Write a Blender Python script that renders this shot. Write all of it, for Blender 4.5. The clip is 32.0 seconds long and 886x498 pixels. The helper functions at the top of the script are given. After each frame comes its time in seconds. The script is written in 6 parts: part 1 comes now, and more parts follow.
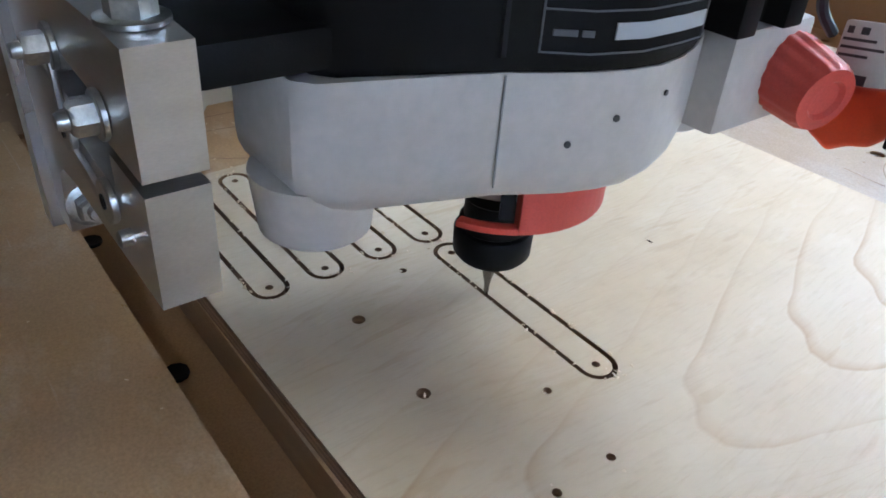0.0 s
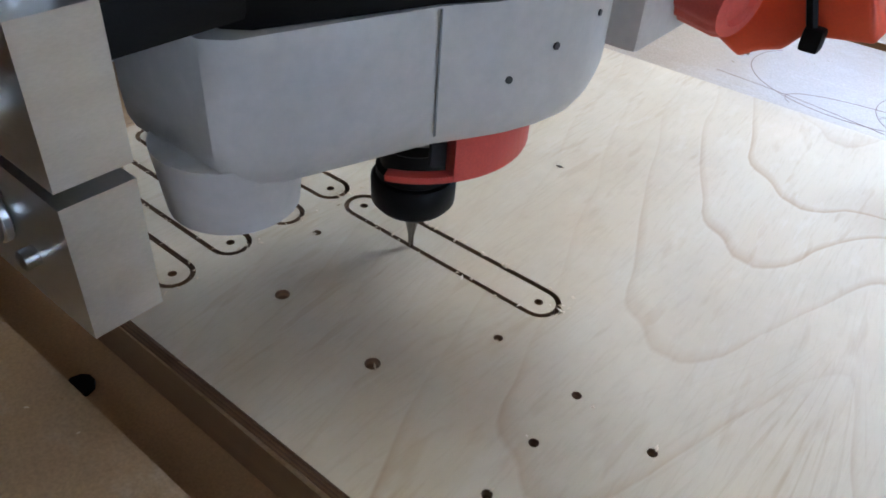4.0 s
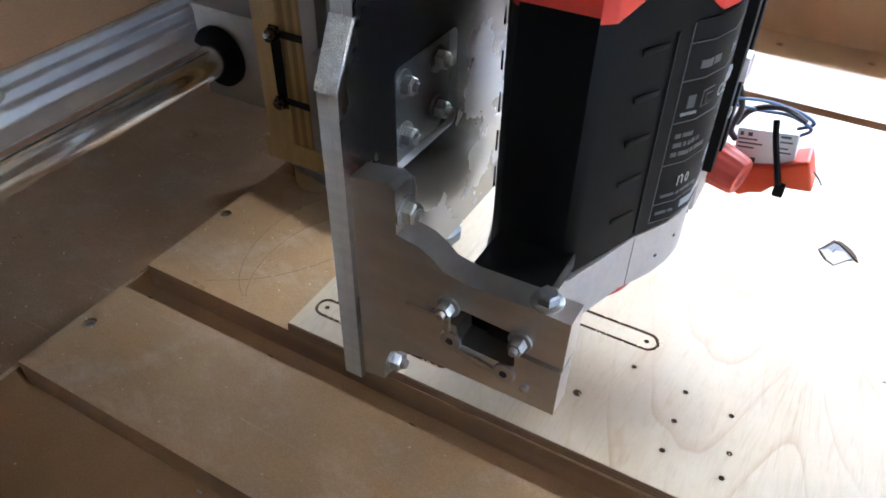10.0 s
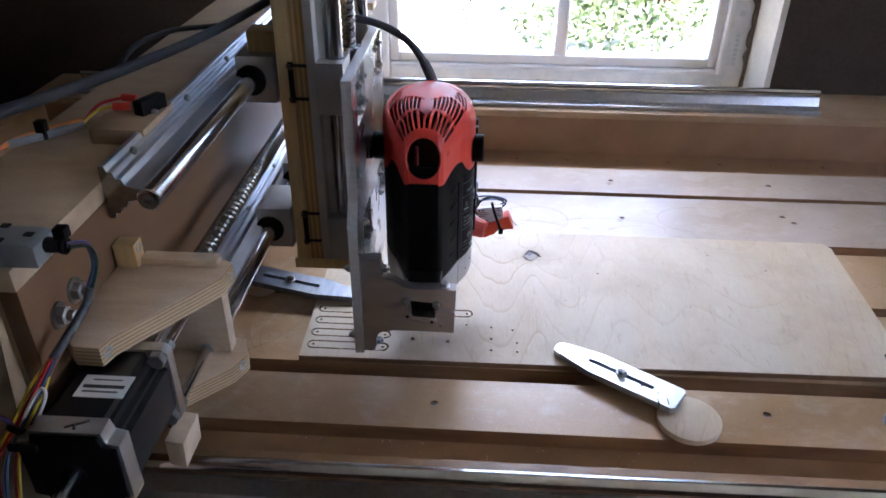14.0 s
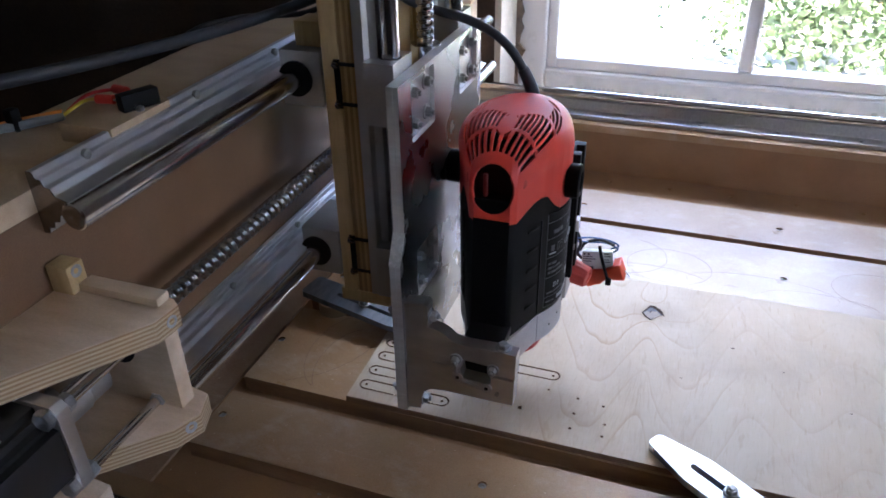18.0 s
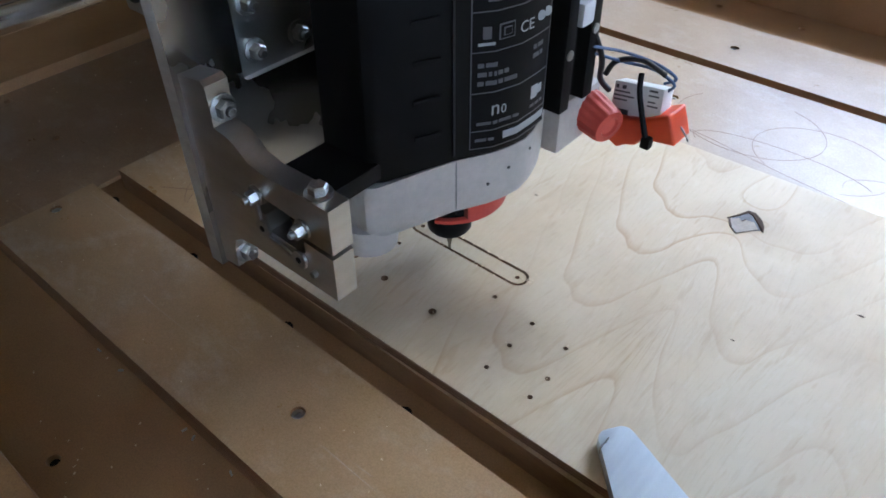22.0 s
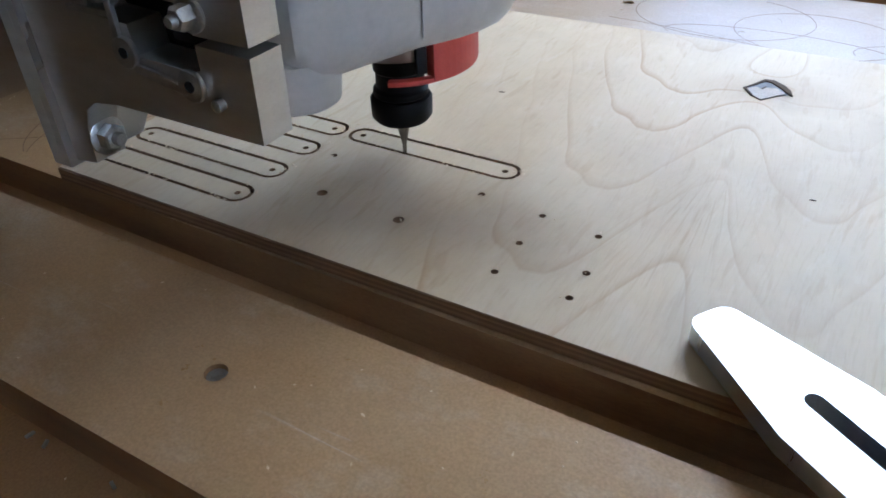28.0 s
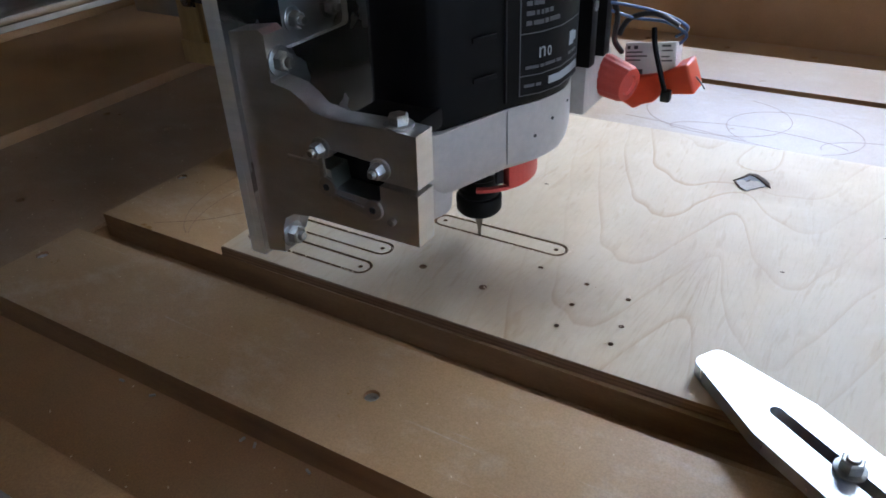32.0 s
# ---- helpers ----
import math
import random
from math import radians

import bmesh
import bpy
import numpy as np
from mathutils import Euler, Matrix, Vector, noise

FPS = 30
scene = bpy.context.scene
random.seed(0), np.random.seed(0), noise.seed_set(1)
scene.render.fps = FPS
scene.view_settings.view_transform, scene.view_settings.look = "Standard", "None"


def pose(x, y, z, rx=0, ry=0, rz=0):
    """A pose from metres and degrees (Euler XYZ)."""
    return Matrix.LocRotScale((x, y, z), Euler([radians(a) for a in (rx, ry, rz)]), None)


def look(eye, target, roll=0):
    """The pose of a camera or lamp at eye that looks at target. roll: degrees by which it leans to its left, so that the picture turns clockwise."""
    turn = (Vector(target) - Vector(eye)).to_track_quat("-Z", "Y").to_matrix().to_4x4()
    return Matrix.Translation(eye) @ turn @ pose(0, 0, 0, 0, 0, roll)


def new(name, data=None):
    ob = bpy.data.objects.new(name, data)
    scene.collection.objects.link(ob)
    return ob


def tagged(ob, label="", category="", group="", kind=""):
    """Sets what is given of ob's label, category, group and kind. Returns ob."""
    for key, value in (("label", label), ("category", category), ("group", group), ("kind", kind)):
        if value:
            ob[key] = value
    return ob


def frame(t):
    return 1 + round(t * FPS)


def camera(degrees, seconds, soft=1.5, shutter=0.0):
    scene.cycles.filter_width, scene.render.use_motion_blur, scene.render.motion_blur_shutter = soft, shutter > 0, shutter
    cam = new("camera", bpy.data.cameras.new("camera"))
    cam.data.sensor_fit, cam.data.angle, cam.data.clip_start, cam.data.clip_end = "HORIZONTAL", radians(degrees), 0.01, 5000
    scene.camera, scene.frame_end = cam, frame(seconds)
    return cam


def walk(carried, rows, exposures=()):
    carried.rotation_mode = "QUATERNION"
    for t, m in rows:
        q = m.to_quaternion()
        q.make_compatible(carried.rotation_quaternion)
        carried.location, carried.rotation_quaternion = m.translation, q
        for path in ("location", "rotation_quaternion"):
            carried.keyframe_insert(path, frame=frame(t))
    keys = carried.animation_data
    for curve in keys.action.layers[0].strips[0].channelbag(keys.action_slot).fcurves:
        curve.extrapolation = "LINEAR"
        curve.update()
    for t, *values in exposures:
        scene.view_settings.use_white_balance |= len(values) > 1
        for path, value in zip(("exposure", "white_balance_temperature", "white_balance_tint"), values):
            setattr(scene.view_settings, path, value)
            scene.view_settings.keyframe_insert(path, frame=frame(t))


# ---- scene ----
cam = camera(61.7, 32.0, soft=1.7)
PATH = [
    (0, (0.2835, -0.0894, 0.1630), (-0.3582, 0.4449, -0.3873), 4.42),
    (0.5, (0.2763, -0.0888, 0.1574), (-0.2751, 0.5222, -0.4106), 2.10),
    (1, (0.2617, -0.0915, 0.1583), (-0.2145, 0.5694, -0.4218), 5.20),
    (1.5, (0.2604, -0.0905, 0.1570), (-0.2129, 0.5622, -0.4346), 4.59),
    (2, (0.2600, -0.0905, 0.1566), (-0.2146, 0.5496, -0.4476), 4.07),
    (2.5, (0.2599, -0.0912, 0.1564), (-0.2091, 0.5471, -0.4541), 4.44),
    (3, (0.2600, -0.0916, 0.1571), (-0.2150, 0.5419, -0.4538), 4.09),
    (3.5, (0.2583, -0.0922, 0.1574), (-0.2163, 0.5403, -0.4546), 4.18),
    (5.5, (0.2517, -0.0939, 0.1571), (-0.2084, 0.5506, -0.4536), 4.98),
    (6, (0.2498, -0.0947, 0.1565), (-0.2113, 0.5518, -0.4513), 4.95),
    (6.5, (0.2462, -0.0950, 0.1573), (-0.2140, 0.5495, -0.4533), 4.93),
    (7, (0.2443, -0.0950, 0.1573), (-0.2235, 0.5473, -0.4499), 4.66),
    (7.5, (0.2425, -0.0954, 0.1570), (-0.2264, 0.5480, -0.4481), 4.47),
    (8, (0.2408, -0.0965, 0.1572), (-0.2255, 0.5470, -0.4498), 4.29),
    (8.5, (0.2370, -0.1012, 0.1589), (-0.2566, 0.5240, -0.4455), 1.02),
    (9, (0.2194, -0.1462, 0.1780), (-0.2350, 0.4976, -0.4376), 4.43),
    (9.6, (0.2071, -0.2057, 0.2538), (-0.2081, 0.4456, -0.3814), 2.96),
    (10, (0.2149, -0.2446, 0.3133), (-0.1580, 0.4258, -0.3283), 0.91),
    (10.2, (0.2182, -0.2780, 0.3488), (-0.1352, 0.3976, -0.2982), -0.64),
    (10.6, (0.2147, -0.3732, 0.4334), (-0.0449, 0.3780, -0.1734), -2.04),
    (11, (0.1798, -0.4896, 0.5018), (-0.0269, 0.3488, -0.0025), -2.20),
    (12, (0.1729, -0.6284, 0.5840), (0.0556, 0.2821, 0.1873), -0.70),
    (12.2, (0.1838, -0.6482, 0.5705), (0.0807, 0.2549, 0.1536), -0.58),
    (12.5, (0.1908, -0.6597, 0.5608), (0.1036, 0.2238, 0.1007), -0.65),
    (13, (0.1880, -0.6709, 0.5482), (0.1391, 0.1985, 0.0566), 0.33),
    (13.5, (0.1812, -0.6657, 0.5433), (0.1313, 0.1897, 0.0277), -0.29),
    (13.6, (0.1765, -0.6660, 0.5453), (0.1276, 0.1878, 0.0270), -0.26),
    (14, (0.1835, -0.6631, 0.5384), (0.1385, 0.1899, 0.0184), 0.56),
    (14.5, (0.1900, -0.6675, 0.5420), (0.1450, 0.1814, 0.0153), 0.75),
    (16.6, (0.1905, -0.6316, 0.5352), (0.0908, 0.2067, -0.0008), 0.98),
    (17, (0.1921, -0.6273, 0.5164), (0.0637, 0.2121, -0.0117), -0.88),
    (18, (0.2660, -0.5092, 0.4977), (-0.0225, 0.2982, -0.0169), -1.04),
    (18.5, (0.3192, -0.4069, 0.4647), (-0.0560, 0.3496, -0.0710), -1.39),
    (18.9, (0.3443, -0.3553, 0.4233), (-0.0861, 0.3526, -0.1368), -1.86),
    (19, (0.3477, -0.3480, 0.4170), (-0.0844, 0.3415, -0.1643), -1.79),
    (19.5, (0.3632, -0.2939, 0.3778), (-0.0706, 0.3333, -0.2691), -2.60),
    (20, (0.3649, -0.2437, 0.3354), (-0.0527, 0.3710, -0.3338), -0.08),
    (20.5, (0.3635, -0.2104, 0.3169), (-0.0803, 0.3915, -0.3470), 1.17),
    (21, (0.3628, -0.2040, 0.3111), (-0.1133, 0.3842, -0.3426), 0.15),
    (21.5, (0.3605, -0.2083, 0.3095), (-0.1250, 0.3699, -0.3462), -0.09),
    (22, (0.3602, -0.2091, 0.3111), (-0.1392, 0.3589, -0.3431), -0.73),
    (22.5, (0.3586, -0.2118, 0.3107), (-0.1343, 0.3609, -0.3444), -0.39),
    (23, (0.3563, -0.2141, 0.3137), (-0.1397, 0.3549, -0.3423), -0.58),
    (23.5, (0.3527, -0.2158, 0.3137), (-0.1430, 0.3558, -0.3402), -0.22),
    (24, (0.3518, -0.2170, 0.3127), (-0.1436, 0.3583, -0.3381), -0.16),
    (24.5, (0.3547, -0.2193, 0.3139), (-0.1391, 0.3588, -0.3357), -0.16),
    (25, (0.3585, -0.2213, 0.3128), (-0.1284, 0.3611, -0.3382), -0.45),
    (25.5, (0.3578, -0.2220, 0.3112), (-0.1258, 0.3601, -0.3425), -0.60),
    (27.5, (0.3139, -0.2156, 0.2280), (-0.1498, 0.4575, -0.3481), -0.40),
    (28, (0.3022, -0.1910, 0.1650), (-0.1257, 0.5014, -0.4159), -2.14),
    (28.5, (0.2895, -0.1866, 0.1416), (-0.1245, 0.5106, -0.4438), -1.04),
    (29, (0.2831, -0.1860, 0.1237), (-0.1830, 0.5147, -0.4166), -0.24),
    (29.5, (0.2803, -0.1859, 0.1177), (-0.1865, 0.5279, -0.4044), 0.66),
    (30, (0.2792, -0.1866, 0.1163), (-0.2004, 0.5312, -0.3884), 0.33),
    (30.5, (0.2774, -0.1957, 0.1259), (-0.2060, 0.5123, -0.3889), 0.35),
    (31, (0.2905, -0.2198, 0.1712), (-0.2018, 0.4785, -0.3484), -1.19),
    (31.5, (0.3046, -0.2431, 0.1987), (-0.1781, 0.4639, -0.3182), -1.22),
    (32, (0.3177, -0.2860, 0.2415), (-0.1320, 0.4312, -0.2910), -2.51),
]
EXPOSURES = [(t, 5.28 + e, k - 130, g + 7) for t, e, k, g in (
    (0.0, 0.32, 6130, 6), (1.0, 0.06, 6130, 6), (3.5, 0.03, 6130, 6), (6.0, -0.08, 6130, 6), (7.0, -0.25, 6200, 7), (8.0, -0.35, 6250, 8), (9.0, -0.2, 6300, 9), (9.5, 0.4, 6330, 9),
    (10.0, 1.0, 6330, 8), (11.0, 0.98, 6290, 9), (12.0, 0.1, 6150, 15), (14.0, 0.08, 6040, 16), (18.0, -0.08, 6000, 16), (19.0, 0.15, 6150, 9),
    (20.0, 0.12, 6100, 6), (21.0, 0.06, 6060, 6), (25.0, 0.06, 6050, 6), (28.0, 0.0, 6130, 6), (32.0, 0.0, 6200, 8))]
walk(cam, [(t, look(eye, target, roll)) for t, eye, target, roll in PATH], EXPOSURES)

# ---- light ----
world = bpy.data.worlds.new("sky")
scene.world = world
world.use_nodes = True
sky = world.node_tree.nodes.new("ShaderNodeTexSky")
sky.sky_type, sky.sun_disc = "NISHITA", False
sky.sun_elevation, sky.sun_rotation = radians(58), radians(118.6)
world.node_tree.links.new(sky.outputs[0], world.node_tree.nodes["Background"].inputs[0])
world.node_tree.nodes["Background"].inputs[1].default_value = 0.05

sun_data = bpy.data.lights.new("sun", "SUN")
sun_data.energy, sun_data.angle, sun_data.color = 5.0, radians(0.5), (1.0, 0.95, 0.88)
sun = new("sun", sun_data)
sun.matrix_world = look((0, 0, 4), (-2.2, 1.2, 0.0))

U = 1.143  # metres per drawing unit: hole spacing of a milled strip is 0.07 units, 80 mm
TIP = (0.110, 0.056, 0.0)  # where the cutter stands


def area_lamp(name, power, eye, target, w, h, colour):
    data = bpy.data.lights.new(name, "AREA")
    data.shape, data.size, data.size_y, data.energy, data.color = "RECTANGLE", w * U, h * U, power, colour
    lamp = new(name, data)
    lamp.matrix_world = look([v * U for v in eye], [v * U for v in target])
    return lamp


area_lamp("window_daylight", 1.35, (0.50, 1.60, 1.30), (0.22, 0.1, 0.0), 1.00, 0.50, (0.86, 0.955, 1.0))
# warm fill lamp, added at an east window that is not seen
area_lamp("east_fill", 0.037, (2.36, -0.56, 0.75), (0.0, -0.2, 0.0), 0.76, 0.8, (1.0, 0.93, 0.83))

# ---- materials ----
def nodes_of(name):
    m = bpy.data.materials.new(name)
    m.use_nodes = True
    n = m.node_tree.nodes
    return m, n, m.node_tree.links, n["Principled BSDF"]


def ramp(n, stops):
    r = n.new("ShaderNodeValToRGB")
    while len(r.color_ramp.elements) < len(stops):
        r.color_ramp.elements.new(0.5)
    for e, (at, c) in zip(r.color_ramp.elements, stops):
        e.position, e.color = at, (*c, 1) if len(c) == 3 else c
    return r


def coords(n, l, stretch, turn=0.0):
    tc, mp = n.new("ShaderNodeTexCoord"), n.new("ShaderNodeMapping")
    mp.inputs["Scale"].default_value = stretch
    mp.inputs["Rotation"].default_value = (0, 0, turn)
    l.new(tc.outputs["Object"], mp.inputs[0])
    return mp


def noise_tex(n, l, mp, scale, detail=4.0, rough=0.55, distort=0.0):
    t = n.new("ShaderNodeTexNoise")
    t.inputs["Scale"].default_value, t.inputs["Detail"].default_value = scale, detail
    t.inputs["Roughness"].default_value, t.inputs["Distortion"].default_value = rough, distort
    l.new(mp.outputs[0], t.inputs["Vector"])
    return t


def mixed(n, l, kind, fac, a, b):
    mx = n.new("ShaderNodeMix")
    mx.data_type, mx.blend_type = "RGBA", kind
    for sock, v in ((mx.inputs[0], fac), (mx.inputs[6], a), (mx.inputs[7], b)):
        if isinstance(v, (float, int)):
            sock.default_value = v
        elif isinstance(v, tuple):
            sock.default_value = (*v, 1)
        else:
            l.new(v, sock)
    return mx.outputs[2]


def bumped(n, l, bsdf, height, strength, distance=0.001):
    b = n.new("ShaderNodeBump")
    b.inputs["Strength"].default_value, b.inputs["Distance"].default_value = strength, distance
    l.new(height, b.inputs["Height"])
    l.new(b.outputs[0], bsdf.inputs["Normal"])


def surface(name, dark, light, rough=0.5, metal=0.0, scale=60.0, stretch=(1, 1, 1), bump=0.15, fine=600.0, wear=0.12, spec=0.5, coat=0.0):
    """A surface with blotches at one scale, grain at a finer one, and gloss that varies with both."""
    m, n, l, b = nodes_of(name)
    mp = coords(n, l, stretch)
    big, small = noise_tex(n, l, mp, scale, 5), noise_tex(n, l, mp, fine, 3)
    col = ramp(n, [(0.3, dark), (0.7, light)])
    l.new(big.outputs[0], col.inputs[0])
    grain = ramp(n, [(0.3, (1 - wear,) * 3), (0.7, (1, 1, 1))])
    l.new(small.outputs[0], grain.inputs[0])
    l.new(mixed(n, l, "MULTIPLY", 1.0, col.outputs[0], grain.outputs[0]), b.inputs["Base Color"])
    rr = n.new("ShaderNodeMapRange")
    rr.inputs["To Min"].default_value, rr.inputs["To Max"].default_value = max(0.03, rough - 0.1), min(1, rough + 0.12)
    l.new(big.outputs[0], rr.inputs["Value"])
    l.new(rr.outputs[0], b.inputs["Roughness"])
    b.inputs["Metallic"].default_value = metal
    b.inputs["Specular IOR Level"].default_value = spec
    b.inputs["Coat Weight"].default_value = coat
    bumped(n, l, b, small.outputs[0], bump)
    return m


def birch_face():
    """Rotary-cut birch veneer: pale, with thin arched growth lines that fade in and out, short flecks and soft stains."""
    m, n, l, b = nodes_of("birch_veneer")

    def maths(op, a, c):
        t = n.new("ShaderNodeMath")
        t.operation = op
        for sock, v in zip(t.inputs, (a, c)):
            if isinstance(v, float):
                sock.default_value = v
            else:
                l.new(v, sock)
        return t.outputs[0]
    flat = coords(n, l, (1, 1, 1))
    sep = n.new("ShaderNodeSeparateXYZ")
    l.new(flat.outputs[0], sep.inputs[0])
    bend = noise_tex(n, l, coords(n, l, (2.2, 0.5, 1), 0.12), 6.0, 1.5, 0.35, 0.25)
    far = noise_tex(n, l, coords(n, l, (1.0, 0.5, 1)), 3.0, 1.0)
    level = maths("ADD", maths("MULTIPLY", bend.outputs[0], 4.5), maths("MULTIPLY", far.outputs[0], 5.0))
    def away(x, y, sx, sy):
        d, k, ln = n.new("ShaderNodeVectorMath"), n.new("ShaderNodeVectorMath"), n.new("ShaderNodeVectorMath")
        d.operation, k.operation, ln.operation = "SUBTRACT", "MULTIPLY", "LENGTH"
        d.inputs[1].default_value, k.inputs[1].default_value = (x, y, 0), (sx, sy, 0)
        l.new(flat.outputs[0], d.inputs[0]), l.new(d.outputs[0], k.inputs[0]), l.new(k.outputs[0], ln.inputs[0])
        return ln.outputs["Value"]
    # arched growth lines: each arch opens away from the near edge, and the arches meet in a fan of streaks below the knot
    fx, fy = -0.074, 0.012
    reach = away(fx, fy, 1.0, 0.65)
    wide = noise_tex(n, l, coords(n, l, (1.0, 1.0, 1), 0.3), 11.0, 2.0, 0.5)
    across = maths("ADD", sep.outputs[0], maths("MULTIPLY", maths("SUBTRACT", wide.outputs[0], 0.5), 0.012))
    arch = ramp(n, [(k, (v, v, v)) for k, v in ((0.008, 0.709), (0.131, 0.457), (0.193, 0.286), (0.224, 0.200), (0.255, 0.122), (0.293, 0.034), (0.317, 0.007), (0.337, 0.000), (0.355, 0.034), (0.388, 0.103), (0.411, 0.054), (0.432, 0.033), (0.451, 0.026), (0.465, 0.042), (0.494, 0.093), (0.533, 0.131), (0.595, 0.063), (0.656, 0.109), (0.749, 0.034), (0.857, 0.137), (0.965, 0.457))])
    arch.color_ramp.interpolation = "CARDINAL"
    l.new(maths("DIVIDE", maths("ADD", across, 0.36), 0.74), arch.inputs[0])
    turn = maths("ARCTAN2", maths("ADD", maths("SUBTRACT", sep.outputs[0], fx), maths("MULTIPLY", maths("SUBTRACT", far.outputs[0], 0.5), 0.02)), maths("SUBTRACT", fy, sep.outputs[1]))
    level = maths("ADD", maths("SUBTRACT", maths("MULTIPLY", level, 0.17), 0.92), maths("MULTIPLY", maths("SUBTRACT", sep.outputs[1], arch.outputs[0]), 15.1))
    near = maths("MULTIPLY", away(-0.073, 0.090, 55.0, 75.0), away(-0.073, 0.090, 55.0, 75.0))
    level = maths("ADD", level, maths("DIVIDE", 2.5, maths("ADD", near, 1.0)))
    frac = maths("FRACT", level, 0.0)
    line = ramp(n, [(0.0, (0.97, 0.955, 0.94)), (0.030, (0.70, 0.55, 0.43)), (0.060, (0.80, 0.69, 0.58)), (0.15, (0.97, 0.955, 0.935)), (1.0, (1, 1, 1))])
    l.new(frac, line.inputs[0])
    fade = noise_tex(n, l, flat, 9.0, 2.0)
    fr = ramp(n, [(0.34, (0.16,) * 3), (0.62, (0.88,) * 3)])
    l.new(fade.outputs[0], fr.inputs[0])
    # the lines are strongest where the arches meet, and thin out along the sheet
    show = ramp(n, [(0.247, (0.22,) * 3), (0.286, (1, 1, 1)), (0.371, (0.9,) * 3), (0.425, (0.6,) * 3), (0.533, (0.28,) * 3)])
    l.new(maths("DIVIDE", maths("ADD", sep.outputs[0], 0.36), 0.74), show.inputs[0])
    strength = maths("MULTIPLY", fr.outputs[0], show.outputs[0])
    tone = noise_tex(n, l, coords(n, l, (2.2, 0.8, 1), 0.1), 4.0, 5, 0.6)
    tr = ramp(n, [(0.3, (0.54, 0.41, 0.255)), (0.5, (0.59, 0.48, 0.338)), (0.7, (0.61, 0.525, 0.395))])
    l.new(tone.outputs[0], tr.inputs[0])
    c = mixed(n, l, "MULTIPLY", strength, tr.outputs[0], line.outputs[0])
    # pores and flecks run with the bent grain
    wob = n.new("ShaderNodeVectorMath")
    wob.operation = "MULTIPLY_ADD"
    wob.inputs[1].default_value = (0.05, 0.0, 0.0)
    l.new(bend.outputs[1], wob.inputs[0])
    l.new(flat.outputs[0], wob.inputs[2])
    mp2 = n.new("ShaderNodeMapping")
    mp2.inputs["Scale"].default_value = (300, 26, 80)
    l.new(wob.outputs[0], mp2.inputs[0])
    pores = noise_tex(n, l, mp2, 2.6, 5, 0.65)
    pr = ramp(n, [(0.30, (0.70, 0.64, 0.58)), (0.50, (1, 1, 1))])
    l.new(pores.outputs[0], pr.inputs[0])
    c = mixed(n, l, "MULTIPLY", 0.24, c, pr.outputs[0])
    mp4 = n.new("ShaderNodeMapping")
    mp4.inputs["Scale"].default_value = (95, 30, 60)
    l.new(wob.outputs[0], mp4.inputs[0])
    fleck = noise_tex(n, l, mp4, 1.6, 3, 0.6)
    fk = ramp(n, [(0.56, (0, 0, 0)), (0.70, (1, 1, 1))])
    l.new(fleck.outputs[0], fk.inputs[0])
    c = mixed(n, l, "MIX", maths("MULTIPLY", fk.outputs[0], maths("MULTIPLY", fr.outputs[0], 0.2)), c, (0.74, 0.68, 0.59))
    mp5 = n.new("ShaderNodeMapping")
    mp5.inputs["Scale"].default_value = (190, 34, 60)
    l.new(wob.outputs[0], mp5.inputs[0])
    dash = noise_tex(n, l, mp5, 1.0, 2, 0.5)
    dk = ramp(n, [(0.62, (0, 0, 0)), (0.70, (1, 1, 1))])
    l.new(dash.outputs[0], dk.inputs[0])
    c = mixed(n, l, "MULTIPLY", maths("MULTIPLY", dk.outputs[0], maths("MULTIPLY", fade.outputs[0], 0.75)), c, (0.80, 0.71, 0.61))
    fan = n.new("ShaderNodeCombineXYZ")
    l.new(maths("MULTIPLY", turn, 42.0), fan.inputs[0]), l.new(maths("MULTIPLY", reach, 30.0), fan.inputs[1])
    ray = n.new("ShaderNodeTexNoise")
    ray.inputs["Scale"].default_value, ray.inputs["Detail"].default_value = 1.0, 4.0
    l.new(fan.outputs[0], ray.inputs["Vector"])
    rr = ramp(n, [(0.34, (0.74, 0.66, 0.57)), (0.48, (1, 1, 1)), (0.66, (1, 1, 1)), (0.75, (1.12, 1.12, 1.14))])
    l.new(ray.outputs[0], rr.inputs[0])
    side = ramp(n, [(0.10, (1, 1, 1)), (0.34, (0.25,) * 3), (0.8, (0, 0, 0))])
    l.new(maths("ABSOLUTE", turn, 0.0), side.inputs[0])
    long = ramp(n, [(0.006, (0, 0, 0)), (0.03, (1, 1, 1)), (0.075, (0.7,) * 3), (0.14, (0, 0, 0))])
    l.new(reach, long.inputs[0])
    c = mixed(n, l, "MULTIPLY", maths("MULTIPLY", side.outputs[0], maths("MULTIPLY", long.outputs[0], 0.5)), c, rr.outputs[0])
    # brown halo of the knot
    halo = ramp(n, [(0.0, (0.72, 0.64, 0.58)), (0.45, (0.84, 0.79, 0.74)), (1.0, (1, 1, 1))])
    l.new(maths("ADD", away(-0.068, 0.083, 22.0, 30.0), maths("MULTIPLY", maths("SUBTRACT", wide.outputs[0], 0.5), 1.2)), halo.inputs[0])
    c = mixed(n, l, "MULTIPLY", 1.0, c, halo.outputs[0])
    blot = noise_tex(n, l, flat, 8.0, 6, 0.65)
    br = ramp(n, [(0.34, (0.84, 0.82, 0.80)), (0.54, (1, 1, 1))])
    l.new(blot.outputs[0], br.inputs[0])
    l.new(mixed(n, l, "MULTIPLY", 0.9, c, br.outputs[0]), b.inputs["Base Color"])
    gl = n.new("ShaderNodeMapRange")
    gl.inputs["To Min"].default_value, gl.inputs["To Max"].default_value = 0.50, 0.68
